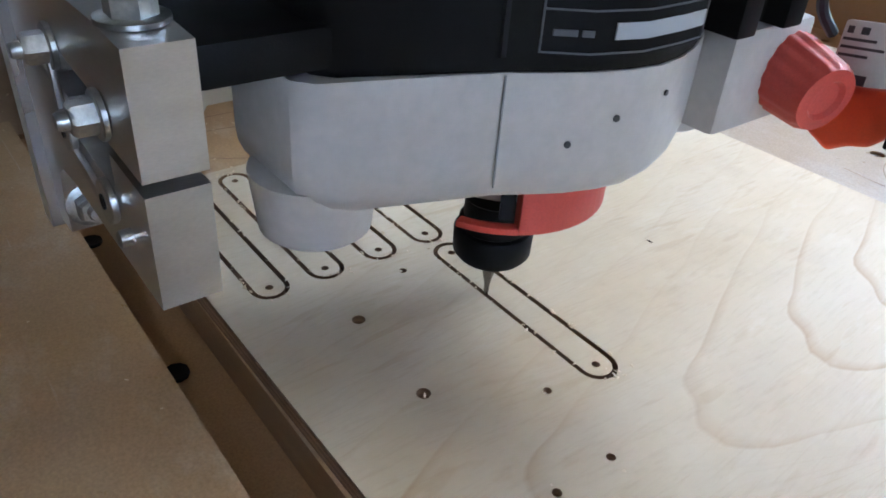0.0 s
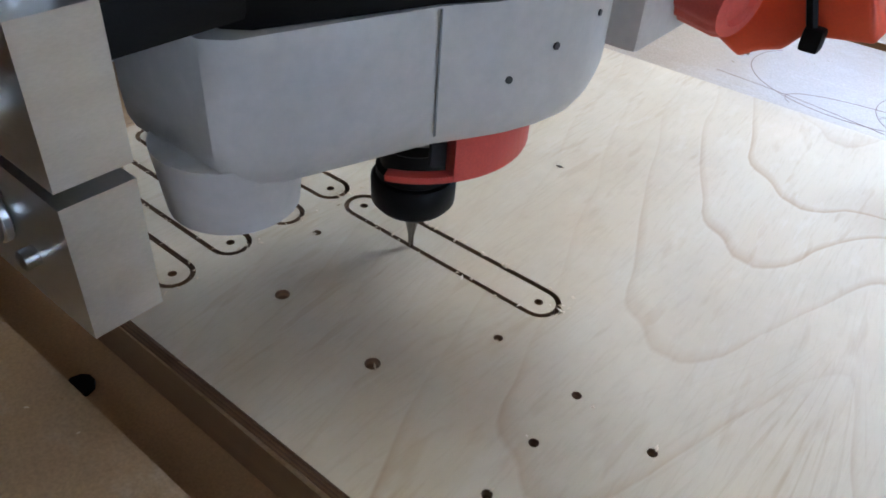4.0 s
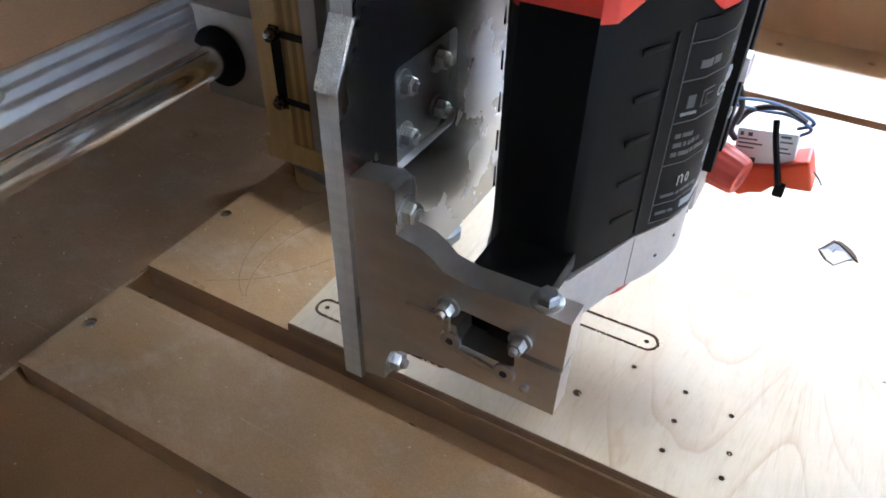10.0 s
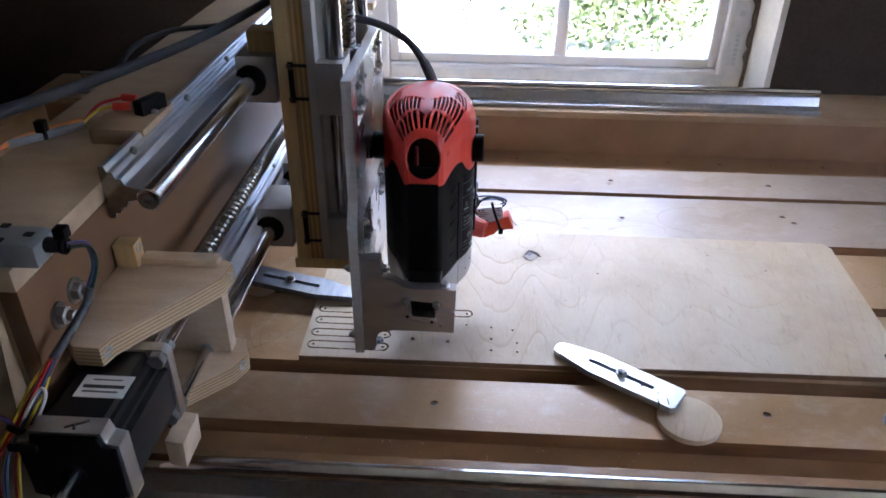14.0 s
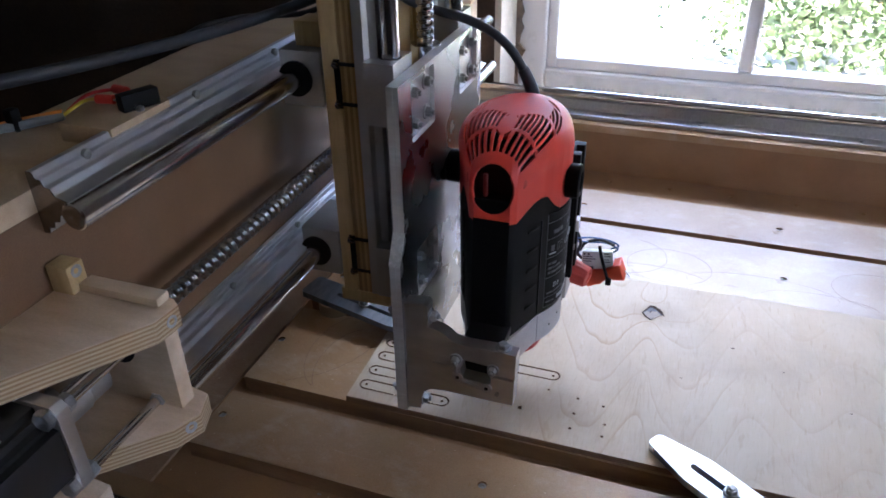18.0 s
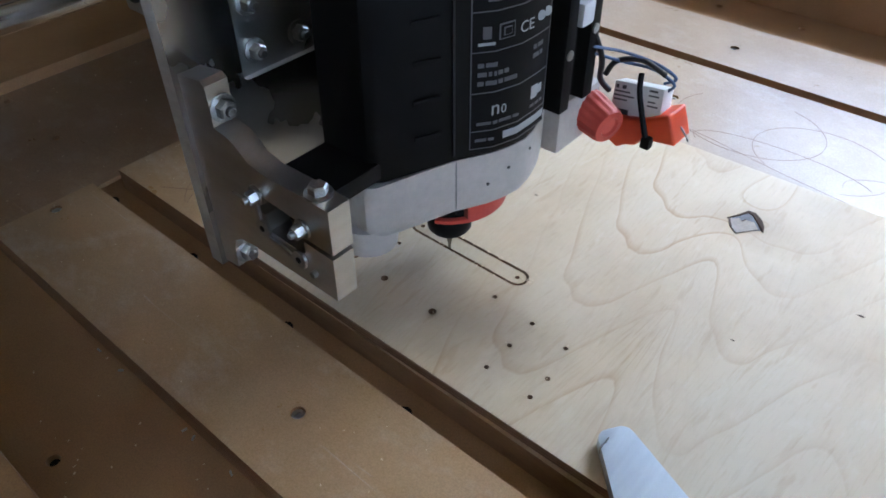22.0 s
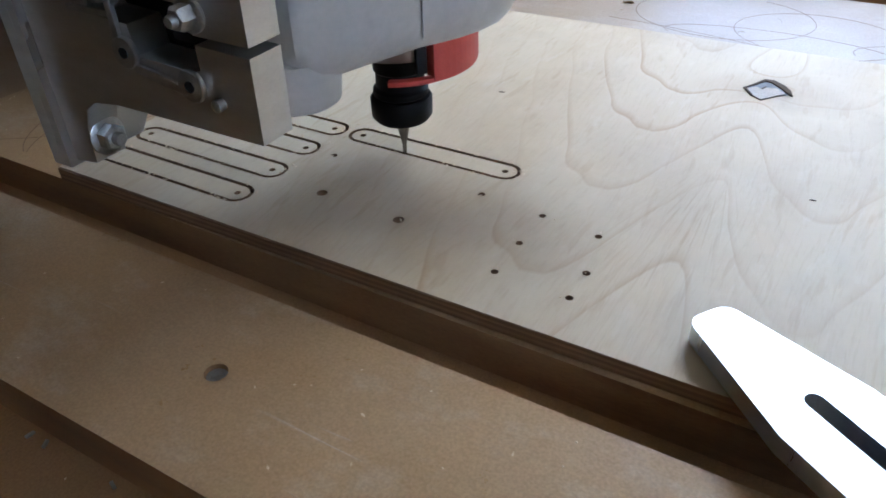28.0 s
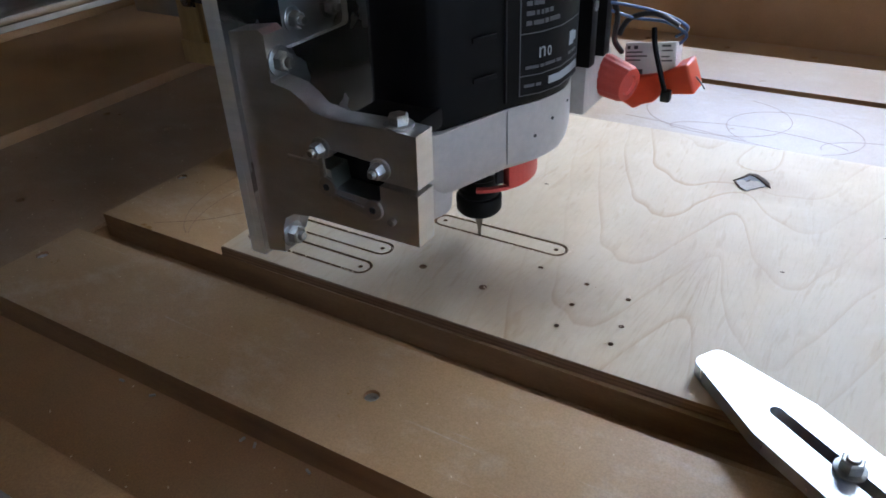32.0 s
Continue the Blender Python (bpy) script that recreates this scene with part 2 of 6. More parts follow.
    l.new(blot.outputs[0], gl.inputs["Value"])
    l.new(gl.outputs[0], b.inputs["Roughness"])
    bumped(n, l, b, pores.outputs[0], 0.16)
    return m


def fibreboard(name, low, high, dusty):
    """Waxed brown fibreboard: fine chip, darker stains, pale dusty rubs and thin scratches."""
    m, n, l, b = nodes_of(name)
    mp = coords(n, l, (1, 1, 1))
    big, rub, chip = noise_tex(n, l, mp, 9.0, 5), noise_tex(n, l, coords(n, l, (1, 1.6, 1), 0.4), 26.0, 8, 0.7), noise_tex(n, l, mp, 1000.0, 2)
    col = ramp(n, [(0.3, low), (0.7, high)])
    l.new(big.outputs[0], col.inputs[0])
    rubs = ramp(n, [(0.50, (0, 0, 0)), (0.70, (0.55,) * 3)])
    l.new(rub.outputs[0], rubs.inputs[0])
    c = mixed(n, l, "MIX", rubs.outputs[0], col.outputs[0], dusty)
    scr = noise_tex(n, l, coords(n, l, (3, 90, 1), 0.5), 3.0, 3, 0.5, 1.5)
    sr = ramp(n, [(0.70, (0, 0, 0)), (0.76, (0.5,) * 3)])
    l.new(scr.outputs[0], sr.inputs[0])
    c = mixed(n, l, "MIX", sr.outputs[0], c, (0.60, 0.50, 0.42))
    grain = ramp(n, [(0.3, (0.78, 0.76, 0.74)), (0.7, (1, 1, 1))])
    l.new(chip.outputs[0], grain.inputs[0])
    l.new(mixed(n, l, "MULTIPLY", 1.0, c, grain.outputs[0]), b.inputs["Base Color"])
    rr = n.new("ShaderNodeMapRange")
    rr.inputs["To Min"].default_value, rr.inputs["To Max"].default_value = 0.20, 0.42
    l.new(rub.outputs[0], rr.inputs["Value"])
    l.new(rr.outputs[0], b.inputs["Roughness"])
    bumped(n, l, b, chip.outputs[0], 0.08)
    return m


def layered(name, tones, across, bands=420.0, rough=0.6):
    """Plywood edge: veneers of alternating tone stacked along one axis."""
    m, n, l, b = nodes_of(name)
    mp = coords(n, l, (1, 1, 1))
    sep = n.new("ShaderNodeSeparateXYZ")
    l.new(mp.outputs[0], sep.inputs[0])
    wob = noise_tex(n, l, mp, 25.0, 3)
    ad = n.new("ShaderNodeMath"); ad.operation = "MULTIPLY_ADD"; ad.inputs[1].default_value = 0.0012
    l.new(wob.outputs[0], ad.inputs[0]); l.new(sep.outputs[across], ad.inputs[2])
    mu = n.new("ShaderNodeMath"); mu.operation = "MULTIPLY"; mu.inputs[1].default_value = bands
    l.new(ad.outputs[0], mu.inputs[0])
    fr = n.new("ShaderNodeMath"); fr.operation = "FRACT"
    l.new(mu.outputs[0], fr.inputs[0])
    col = ramp(n, [(0.0, tones[0]), (0.45, tones[0]), (0.55, tones[1]), (0.92, tones[1]), (1.0, tones[2])])
    l.new(fr.outputs[0], col.inputs[0])
    st = [9, 9, 9]
    st[across] = 400
    fib = noise_tex(n, l, coords(n, l, tuple(st)), 4.0, 3)
    fr2 = ramp(n, [(0.3, (0.72, 0.7, 0.66)), (0.7, (1, 1, 1))])
    l.new(fib.outputs[0], fr2.inputs[0])
    l.new(mixed(n, l, "MULTIPLY", 0.8, col.outputs[0], fr2.outputs[0]), b.inputs["Base Color"])
    b.inputs["Roughness"].default_value = rough
    bumped(n, l, b, fib.outputs[0], 0.25)
    return m


def plain(name, colour, rough=0.5, metal=0.0, emit=0.0):
    m, n, l, b = nodes_of(name)
    b.inputs["Base Color"].default_value, b.inputs["Roughness"].default_value = (*colour, 1), rough
    b.inputs["Metallic"].default_value = metal
    if emit:
        b.inputs["Emission Color"].default_value, b.inputs["Emission Strength"].default_value = (*colour, 1), emit
    return m


MDF_CUT = surface("mdf_cut_edge", (0.18, 0.086, 0.033), (0.35, 0.190, 0.082), 0.6, scale=18, stretch=(0.4, 3, 3), fine=900, bump=0.2, wear=0.25)
BIRCH = birch_face()
MDF = fibreboard("mdf_worn_face", (0.385, 0.228, 0.102), (0.495, 0.328, 0.180), (0.55, 0.44, 0.33))
# far slats: grey window sheen, with some dust, put into the base colour
MDF_FAR = fibreboard("mdf_sheen_and_dust_face", (0.39, 0.285, 0.195), (0.49, 0.40, 0.315), (0.55, 0.49, 0.44))
# cross board: dust and a weaker window reflection both put into a darker colour
MDF_CROSS = fibreboard("mdf_dusty_shaded_face", (0.265, 0.153, 0.077), (0.355, 0.222, 0.128), (0.41, 0.305, 0.215))
# gantry front board: brown fibreboard with its shade put into the colour
MDF_DARK = surface("mdf_shaded_brown", (0.160, 0.080, 0.034), (0.225, 0.118, 0.053), 0.42, scale=11, fine=1100, bump=0.2, wear=0.2)
MDF_RAW = surface("mdf_brown", (0.30, 0.158, 0.066), (0.41, 0.228, 0.102), 0.5, scale=14, fine=1100, bump=0.2, wear=0.25)
PLY_EDGE = layered("ply_edge_upright", ((0.62, 0.46, 0.27), (0.40, 0.25, 0.12), (0.25, 0.15, 0.07)), 2, 380)
# ply edge tones darkened: the shade on the sheet's edges is in the colour
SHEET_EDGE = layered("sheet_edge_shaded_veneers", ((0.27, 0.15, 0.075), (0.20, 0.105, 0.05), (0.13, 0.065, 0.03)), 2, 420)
PLY_EDGE_X = layered("ply_edge_laminated", ((0.54, 0.35, 0.14), (0.36, 0.21, 0.075), (0.17, 0.09, 0.03)), 0, 210)
PLY = surface("birch_ply_face", (0.60, 0.43, 0.27), (0.74, 0.57, 0.40), 0.5, scale=22, stretch=(1, 4, 4), fine=500, bump=0.12, wear=0.15)
PLY_DULL = surface("ply_face_dull", (0.42, 0.29, 0.17), (0.56, 0.41, 0.26), 0.5, scale=16, stretch=(1, 3, 3), fine=500, bump=0.12, wear=0.18)
PINE = surface("pine_varnished", (0.55, 0.36, 0.15), (0.68, 0.48, 0.23), 0.42, scale=30, stretch=(6, 6, 0.6), fine=700, bump=0.12, wear=0.2)
ALU = surface("aluminium_milled", (0.53, 0.505, 0.475), (0.66, 0.635, 0.605), 0.32, 0.94, scale=30, stretch=(1, 1, 3), fine=900, bump=0.03, wear=0.08)
ALU_BLOCK = surface("aluminium_block_dull", (0.40, 0.385, 0.37), (0.50, 0.485, 0.465), 0.45, 0.8, scale=40, fine=900, bump=0.05, wear=0.1)
# base darkened: the face's dark reflections are put into its colour
ALU_PLATE = surface("aluminium_plate_dark_reflection", (0.34, 0.335, 0.33), (0.44, 0.435, 0.43), 0.27, 1.0, scale=9, fine=900, bump=0.012, wear=0.05)
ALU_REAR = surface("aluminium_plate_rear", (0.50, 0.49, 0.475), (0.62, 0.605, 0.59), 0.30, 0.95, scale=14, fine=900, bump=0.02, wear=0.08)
# hold-down clamps: blue of the reflected sky is put into the metal's colour
ALU_CLAMP = surface("aluminium_bar_sky_tint", (0.58, 0.64, 0.72), (0.68, 0.74, 0.81), 0.30, 0.95, scale=25, stretch=(8, 1, 1), fine=900, bump=0.03, wear=0.08)
# darker and rougher than the metal of the other clamps
ALU_DARK_GREY = surface("aluminium_dark_grey", (0.19, 0.215, 0.25), (0.30, 0.325, 0.36), 0.42, 0.9, scale=40, stretch=(4, 1, 1), fine=900, bump=0.05, wear=0.15)
ALU_BRUSHED = surface("aluminium_brushed", (0.66, 0.64, 0.61), (0.78, 0.76, 0.73), 0.48, 0.6, scale=20, stretch=(0.5, 1, 12), fine=600, bump=0.05, wear=0.1)
ALU_DULL = surface("aluminium_extruded", (0.46, 0.455, 0.45), (0.58, 0.575, 0.57), 0.36, 1.0, scale=30, stretch=(8, 0.6, 8), fine=700, bump=0.03, wear=0.1)
ALU_RAIL = surface("aluminium_rail_bright", (0.56, 0.575, 0.60), (0.68, 0.695, 0.72), 0.36, 1.0, scale=6, stretch=(1, 0.3, 1), fine=900, bump=0.006, wear=0.06)
ALU_ROUGH = surface("aluminium_sawn", (0.70, 0.69, 0.65), (0.92, 0.91, 0.88), 0.5, 0.1, scale=300, fine=1500, bump=0.8, wear=0.3)
STEEL = surface("steel_ground", (0.62, 0.62, 0.63), (0.72, 0.72, 0.73), 0.16, 1.0, scale=40, fine=900, bump=0.02, wear=0.06)
ZINC = surface("zinc_plated", (0.38, 0.385, 0.38), (0.52, 0.52, 0.505), 0.35, 1.0, scale=160, fine=900, bump=0.1, wear=0.2)
SCREW_STEEL = surface("screw_thread_steel", (0.20, 0.185, 0.17), (0.34, 0.32, 0.30), 0.2, 1.0, scale=90, fine=900, bump=0.02, wear=0.1)
BLACK = surface("black_plastic", (0.0050, 0.0047, 0.0045), (0.0085, 0.0080, 0.0078), 0.5, scale=50, fine=1800, bump=0.08, wear=0.2, spec=0.12)
GLOSS_BLACK = surface("black_lacquer", (0.0065, 0.0063, 0.0065), (0.011, 0.0105, 0.011), 0.34, scale=50, fine=1500, bump=0.06, wear=0.2, spec=0.5)
RUBBER = surface("black_rubber", (0.014, 0.014, 0.016), (0.024, 0.025, 0.028), 0.55, scale=60, fine=900, bump=0.12, wear=0.15)
RED = surface("red_plastic", (0.66, 0.042, 0.024), (0.76, 0.064, 0.035), 0.46, scale=40, fine=1600, bump=0.06, wear=0.08)
RED_DULL = surface("red_plastic_dusty", (0.50, 0.05, 0.035), (0.62, 0.085, 0.06), 0.5, scale=60, fine=1300, bump=0.08, wear=0.14)
# red plastic darkened for the shade in the cap's front opening
RED_DEEP = plain("red_plastic_shade", (0.16, 0.012, 0.009), 0.6)
ORANGE = surface("orange_plastic", (0.72, 0.068, 0.020), (0.80, 0.095, 0.028), 0.4, scale=60, fine=1300, bump=0.05, wear=0.08)
GREY = surface("grey_plastic", (0.37, 0.342, 0.308), (0.515, 0.482, 0.440), 0.40, scale=22, fine=260, bump=0.02, wear=0.09)
GREY_DARK = surface("dark_grey_braid", (0.055, 0.055, 0.058), (0.12, 0.12, 0.12), 0.6, scale=160, fine=1500, bump=0.3, wear=0.3)
GREY_MID = surface("grey_connector", (0.16, 0.17, 0.17), (0.23, 0.24, 0.24), 0.45, scale=60, fine=1500, bump=0.1, wear=0.12)
PVC = surface("white_pvc", (0.74, 0.74, 0.72), (0.82, 0.82, 0.80), 0.3, scale=20, fine=900, bump=0.03, wear=0.05)
FILM = surface("protective_film", (0.62, 0.66, 0.68), (0.76, 0.79, 0.80), 0.35, scale=45, fine=700, bump=0.1, wear=0.1)
PLASTER = surface("dark_brown_plaster", (0.056, 0.037, 0.026), (0.084, 0.058, 0.041), 0.9, scale=5, fine=140, bump=0.3, wear=0.2, spec=0.15)
REVEAL = surface("cream_plaster", (0.55, 0.49, 0.38), (0.66, 0.60, 0.48), 0.85, scale=12, fine=200, bump=0.3, wear=0.12)
MORTAR = surface("brown_mortar", (0.14, 0.10, 0.07), (0.26, 0.20, 0.15), 0.9, scale=60, fine=300, bump=0.5, wear=0.3)
CEIL = surface("ceiling_boards", (0.52, 0.49, 0.44), (0.62, 0.59, 0.54), 0.8, scale=6, fine=200, bump=0.1, wear=0.1)
FLOOR = surface("concrete_floor", (0.20, 0.19, 0.18), (0.30, 0.29, 0.27), 0.8, scale=5, fine=150, bump=0.2, wear=0.15)
# near-black red: shade under the cap put into the liner's colour
CAP_IN = plain("cap_inner_shade", (0.02, 0.003, 0.003), 0.7)
KNOT_PALE = surface("knot_veneer", (0.24, 0.185, 0.14), (0.36, 0.29, 0.225), 0.5, scale=140, fine=900, bump=0.3, wear=0.2)
KNOT_C = surface("knot_wood", (0.09, 0.085, 0.095), (0.17, 0.165, 0.18), 0.6, scale=120, fine=900, bump=0.2, wear=0.2)
FLUFF = surface("wood_fluff", (0.60, 0.45, 0.28), (0.80, 0.66, 0.48), 0.8, scale=90, fine=900, bump=0.1, wear=0.1)
# near-black for solid bits that paint the shade of slots, gaps and holes
DARK = plain("recess_shade", (0.006, 0.006, 0.007), 0.8)
# shade in drilled holes as a colour; also the black of knot cracks
HOLE = plain("hole_shade_and_crack_black", (0.06, 0.035, 0.02), 0.9)
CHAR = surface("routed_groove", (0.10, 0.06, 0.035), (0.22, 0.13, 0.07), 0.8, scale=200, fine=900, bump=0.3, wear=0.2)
PAPER = plain("white_label", (0.78, 0.77, 0.74), 0.5)
PRINT_W = plain("white_print", (0.34, 0.35, 0.36), 0.5)
PRINT_G = plain("grey_print", (0.085, 0.085, 0.088), 0.5)
PRINT_B = plain("dark_print", (0.03, 0.03, 0.03), 0.5)
PRINT_F = plain("film_print", (0.50, 0.56, 0.59), 0.5)
PENCIL = plain("scratch_line", (0.24, 0.15, 0.11), 0.8)
WIRES = {k: surface("wire_" + k, tuple(v * 0.85 for v in c), c, 0.4, scale=60, fine=700, bump=0.02, wear=0.08) for k, c in
         {"red": (0.5, 0.02, 0.02), "yellow": (0.7, 0.5, 0.03), "orange": (0.7, 0.22, 0.03), "white": (0.7, 0.68, 0.65), "black": (0.015, 0.015, 0.018),
          "blue": (0.05, 0.10, 0.22), "violet": (0.08, 0.05, 0.16), "green": (0.03, 0.09, 0.05)}.items()}
LEAF = surface("leaf_green", (0.085, 0.135, 0.05), (0.17, 0.24, 0.11), 0.5, scale=12, fine=200, bump=0.05, wear=0.2)
LEAF_DARK = surface("leaf_dark", (0.045, 0.075, 0.03), (0.095, 0.14, 0.065), 0.5, scale=12, fine=200, bump=0.05, wear=0.2)
LEAF_RED = surface("leaf_reddish", (0.20, 0.085, 0.05), (0.28, 0.14, 0.09), 0.5, scale=12, fine=200, bump=0.05, wear=0.2)
EARTH = surface("garden_ground", (0.50, 0.49, 0.46), (0.66, 0.65, 0.62), 0.9, scale=4, fine=60, bump=0.3, wear=0.2)
GRASS = surface("lawn", (0.07, 0.085, 0.05), (0.11, 0.125, 0.08), 0.9, scale=3, fine=80, bump=0.4, wear=0.3)
glass_m, gn, gl, gb = nodes_of("window_glass")
gb.inputs["Transmission Weight"].default_value, gb.inputs["Roughness"].default_value, gb.inputs["IOR"].default_value = 1.0, 0.0, 1.02
GLASS = glass_m
NEON = plain("clear_lens", (0.6, 0.6, 0.62), 0.15)

# ---- building helpers (drawing units; part() turns them into metres) ----
def box(x0, x1, y0, y1, z0, z1, bev=0.0, seg=2):
    bm = bmesh.new()
    bmesh.ops.create_cube(bm, size=1)
    for v in bm.verts:
        v.co = Vector((x0 + (v.co.x + 0.5) * (x1 - x0), y0 + (v.co.y + 0.5) * (y1 - y0), z0 + (v.co.z + 0.5) * (z1 - z0)))
    if bev:
        bmesh.ops.bevel(bm, geom=bm.edges[:], offset=bev, segments=seg, affect="EDGES", profile=0.6)
    return bm


def lathe(profile, base=(0, 0, 0), axis=(0, 0, 1), seg=28):
    """A turned body: profile of (radius, height along the axis)."""
    bm = bmesh.new()
    turn = Vector((0, 0, 1)).rotation_difference(Vector(axis)).to_matrix()
    rings = []
    for r, h in profile:
        rings.append([bm.verts.new(Vector(base) + turn @ Vector((r * math.cos(a), r * math.sin(a), h)))
                      for a in (2 * math.pi * k / seg for k in range(seg))])
    for a, b in zip(rings, rings[1:]):
        for k in range(seg):
            bm.faces.new((a[k], a[(k + 1) % seg], b[(k + 1) % seg], b[k]))
    bm.faces.new(rings[0][::-1])
    bm.faces.new(rings[-1])
    return bm


def rod(p, q, r, seg=24, bev=0.0):
    d = Vector(q) - Vector(p)
    h = d.length
    b = bev or min(r * 0.12, h * 0.2)
    return lathe([(r - b, 0), (r, b), (r, h - b), (r - b, h)], p, d, seg)


def prism(poly, axis, a, b, bev=0.0, seg=2):
    """A plane outline pushed along an axis: (y, z) for x, (x, z) for y, (x, y) for z."""
    bm = bmesh.new()
    place = {"x": lambda u, v, w: (w, u, v), "y": lambda u, v, w: (u, w, v), "z": lambda u, v, w: (u, v, w)}[axis]
    lo = [bm.verts.new(place(u, v, a)) for u, v in poly]
    hi = [bm.verts.new(place(u, v, b)) for u, v in poly]
    bm.faces.new(lo), bm.faces.new(hi)
    for k in range(len(poly)):
        j = (k + 1) % len(poly)
        bm.faces.new((lo[k], lo[j], hi[j], hi[k]))
    bmesh.ops.recalc_face_normals(bm, faces=bm.faces)
    if bev:
        bmesh.ops.bevel(bm, geom=bm.edges[:], offset=bev, segments=seg, affect="EDGES", profile=0.6)
    return bm


def stadium(x0, x1, y, r, n=10, turn=0.0):
    pts = [(x1 + r * math.cos(a), y + r * math.sin(a)) for a in (math.pi * (-0.5 + k / n) for k in range(n + 1))]
    pts += [(x0 + r * math.cos(a), y + r * math.sin(a)) for a in (math.pi * (0.5 + k / n) for k in range(n + 1))]
    return pts


def ring(x, y, r, n=14):
    return [(x + r * math.cos(2 * math.pi * k / n), y + r * math.sin(2 * math.pi * k / n)) for k in range(n)]


def plate(outer, holes, z0, z1, axis="z"):
    """A slab with openings that go right through it."""
    bm = bmesh.new()
    place = {"x": lambda u, v, w: (w, u, v), "y": lambda u, v, w: (u, w, v), "z": lambda u, v, w: (u, v, w)}[axis]
    loops = []
    for loop in (outer, *holes):
        vs = [bm.verts.new(place(u, v, z1)) for u, v in loop]
        loops.append([bm.edges.new((vs[k], vs[(k + 1) % len(vs)])) for k in range(len(vs))])
    bmesh.ops.triangle_fill(bm, use_beauty=True, use_dissolve=False, edges=[e for lp in loops for e in lp])
    top = bm.faces[:]
    got = bmesh.ops.extrude_face_region(bm, geom=top)
    for v in (g for g in got["geom"] if isinstance(g, bmesh.types.BMVert)):
        v.co["xyz".index(axis)] = z0
    bmesh.ops.recalc_face_normals(bm, faces=bm.faces)
    return bm


def tube(points, r, seg=8, smooth=6, ends=True):
    """A cable through the given points, rounded between them."""
    pts = [Vector(p) for p in points]
    way = []
    for i in range(len(pts) - 1):
        p0, p1, p2, p3 = pts[max(i - 1, 0)], pts[i], pts[i + 1], pts[min(i + 2, len(pts) - 1)]
        for k in range(smooth):
            t = k / smooth
            way.append(0.5 * ((2 * p1) + (p2 - p0) * t + (2 * p0 - 5 * p1 + 4 * p2 - p3) * t * t + (3 * p1 - p0 - 3 * p2 + p3) * t ** 3))
    way.append(pts[-1])
    bm = bmesh.new()
    side, rings = None, []
    for i, p in enumerate(way):
        d = (way[min(i + 1, len(way) - 1)] - way[max(i - 1, 0)]).normalized()
        side = d.orthogonal() if side is None else (side - d * side.dot(d))
        side.normalize()
        up = d.cross(side)
        rr = r(i / (len(way) - 1)) if callable(r) else r
        rings.append([bm.verts.new(p + rr * (math.cos(a) * side + math.sin(a) * up)) for a in (2 * math.pi * k / seg for k in range(seg))])
    for a, b in zip(rings, rings[1:]):
        for k in range(seg):
            bm.faces.new((a[k], a[(k + 1) % seg], b[(k + 1) % seg], b[k]))
    bm.faces.new(rings[0][::-1]), bm.faces.new(rings[-1])
    return bm


def merged(*bms):
    out = bmesh.new()
    for b in bms:
        me = bpy.data.meshes.new("tmp")
        b.to_mesh(me)
        b.free()
        out.from_mesh(me)
        bpy.data.meshes.remove(me)
    return out


def moved(bm, m):
    bmesh.ops.transform(bm, matrix=m, verts=bm.verts)
    return bm


ORG = [Vector((0, 0, 0))]  # what is drawn now stands off from here


def thing(name, base, label="", category="", group="", kind=""):
    """An empty at a thing's base that carries its parts."""
    ob = new(name)
    ob.empty_display_size = 0.02
    ob.location = (Vector(base) + ORG[0]) * U
    return tagged(ob, label, category, group, kind)


def part(name, bm, material, parent=None, label="", flat=False, angle=40):
    """Links a bmesh as one mesh, under a thing or part; with no parent it is a thing or a piece of the setting itself."""
    root = parent
    while root is not None and root.parent is not None:
        root = root.parent
    off = Vector(root.location) if root is not None else Vector((0, 0, 0))
    for v in bm.verts:
        v.co = (v.co + ORG[0]) * U - off
    if root is None:
        off = Vector(((min(v.co.x for v in bm.verts) + max(v.co.x for v in bm.verts)) / 2, (min(v.co.y for v in bm.verts) + max(v.co.y for v in bm.verts)) / 2, min(v.co.z for v in bm.verts)))
        for v in bm.verts:
            v.co -= off
    bm.normal_update()
    for f in bm.faces:
        f.smooth = not flat
    lim = math.cos(radians(angle))
    for e in bm.edges:
        if len(e.link_faces) == 2 and e.link_faces[0].normal.dot(e.link_faces[1].normal) < lim:
            e.smooth = False
    me = bpy.data.meshes.new(name)
    bm.to_mesh(me)
    bm.free()
    me.materials.append(material)
    ob = new(name, me)
    if root is None:
        ob.location = off
    else:
        ob.parent = parent
    if label:
        ob["label"] = label
    return ob


def cut_sides(ob, material):
    """Gives the upright faces of a board the look of its cut edge."""
    ob.data.materials.append(material)
    for f in ob.data.polygons:
        if abs(f.normal.z) < 0.5:
            f.material_index = 1
    return ob

# ---- the room ----
BED = -0.022   # top of the base board
TOP = -0.006   # top of the slats
part("floor", box(-1.9, 2.4, -2.3, 0.69, -0.95, -0.90), FLOOR)["kind"] = "structure"
part("ceiling", box(-1.9, 2.4, -2.3, 0.69, 1.30, 1.36), CEIL)["kind"] = "structure"
part("wall_north", plate([(-1.95, -0.95), (2.45, -0.95), (2.45, 1.36), (-1.95, 1.36)], [[(-0.07, -0.02), (0.645, -0.02), (0.645, 0.76), (-0.07, 0.76)]], 0.69, 0.90, "y"), PLASTER)["kind"] = "structure"
part("wall_west", box(-1.95, -1.9, -2.3, 0.69, -0.95, 1.36), PLASTER)["kind"] = "structure"
part("wall_south", box(-1.95, 2.45, -2.36, -2.3, -0.95, 1.36), PLASTER)["kind"] = "structure"
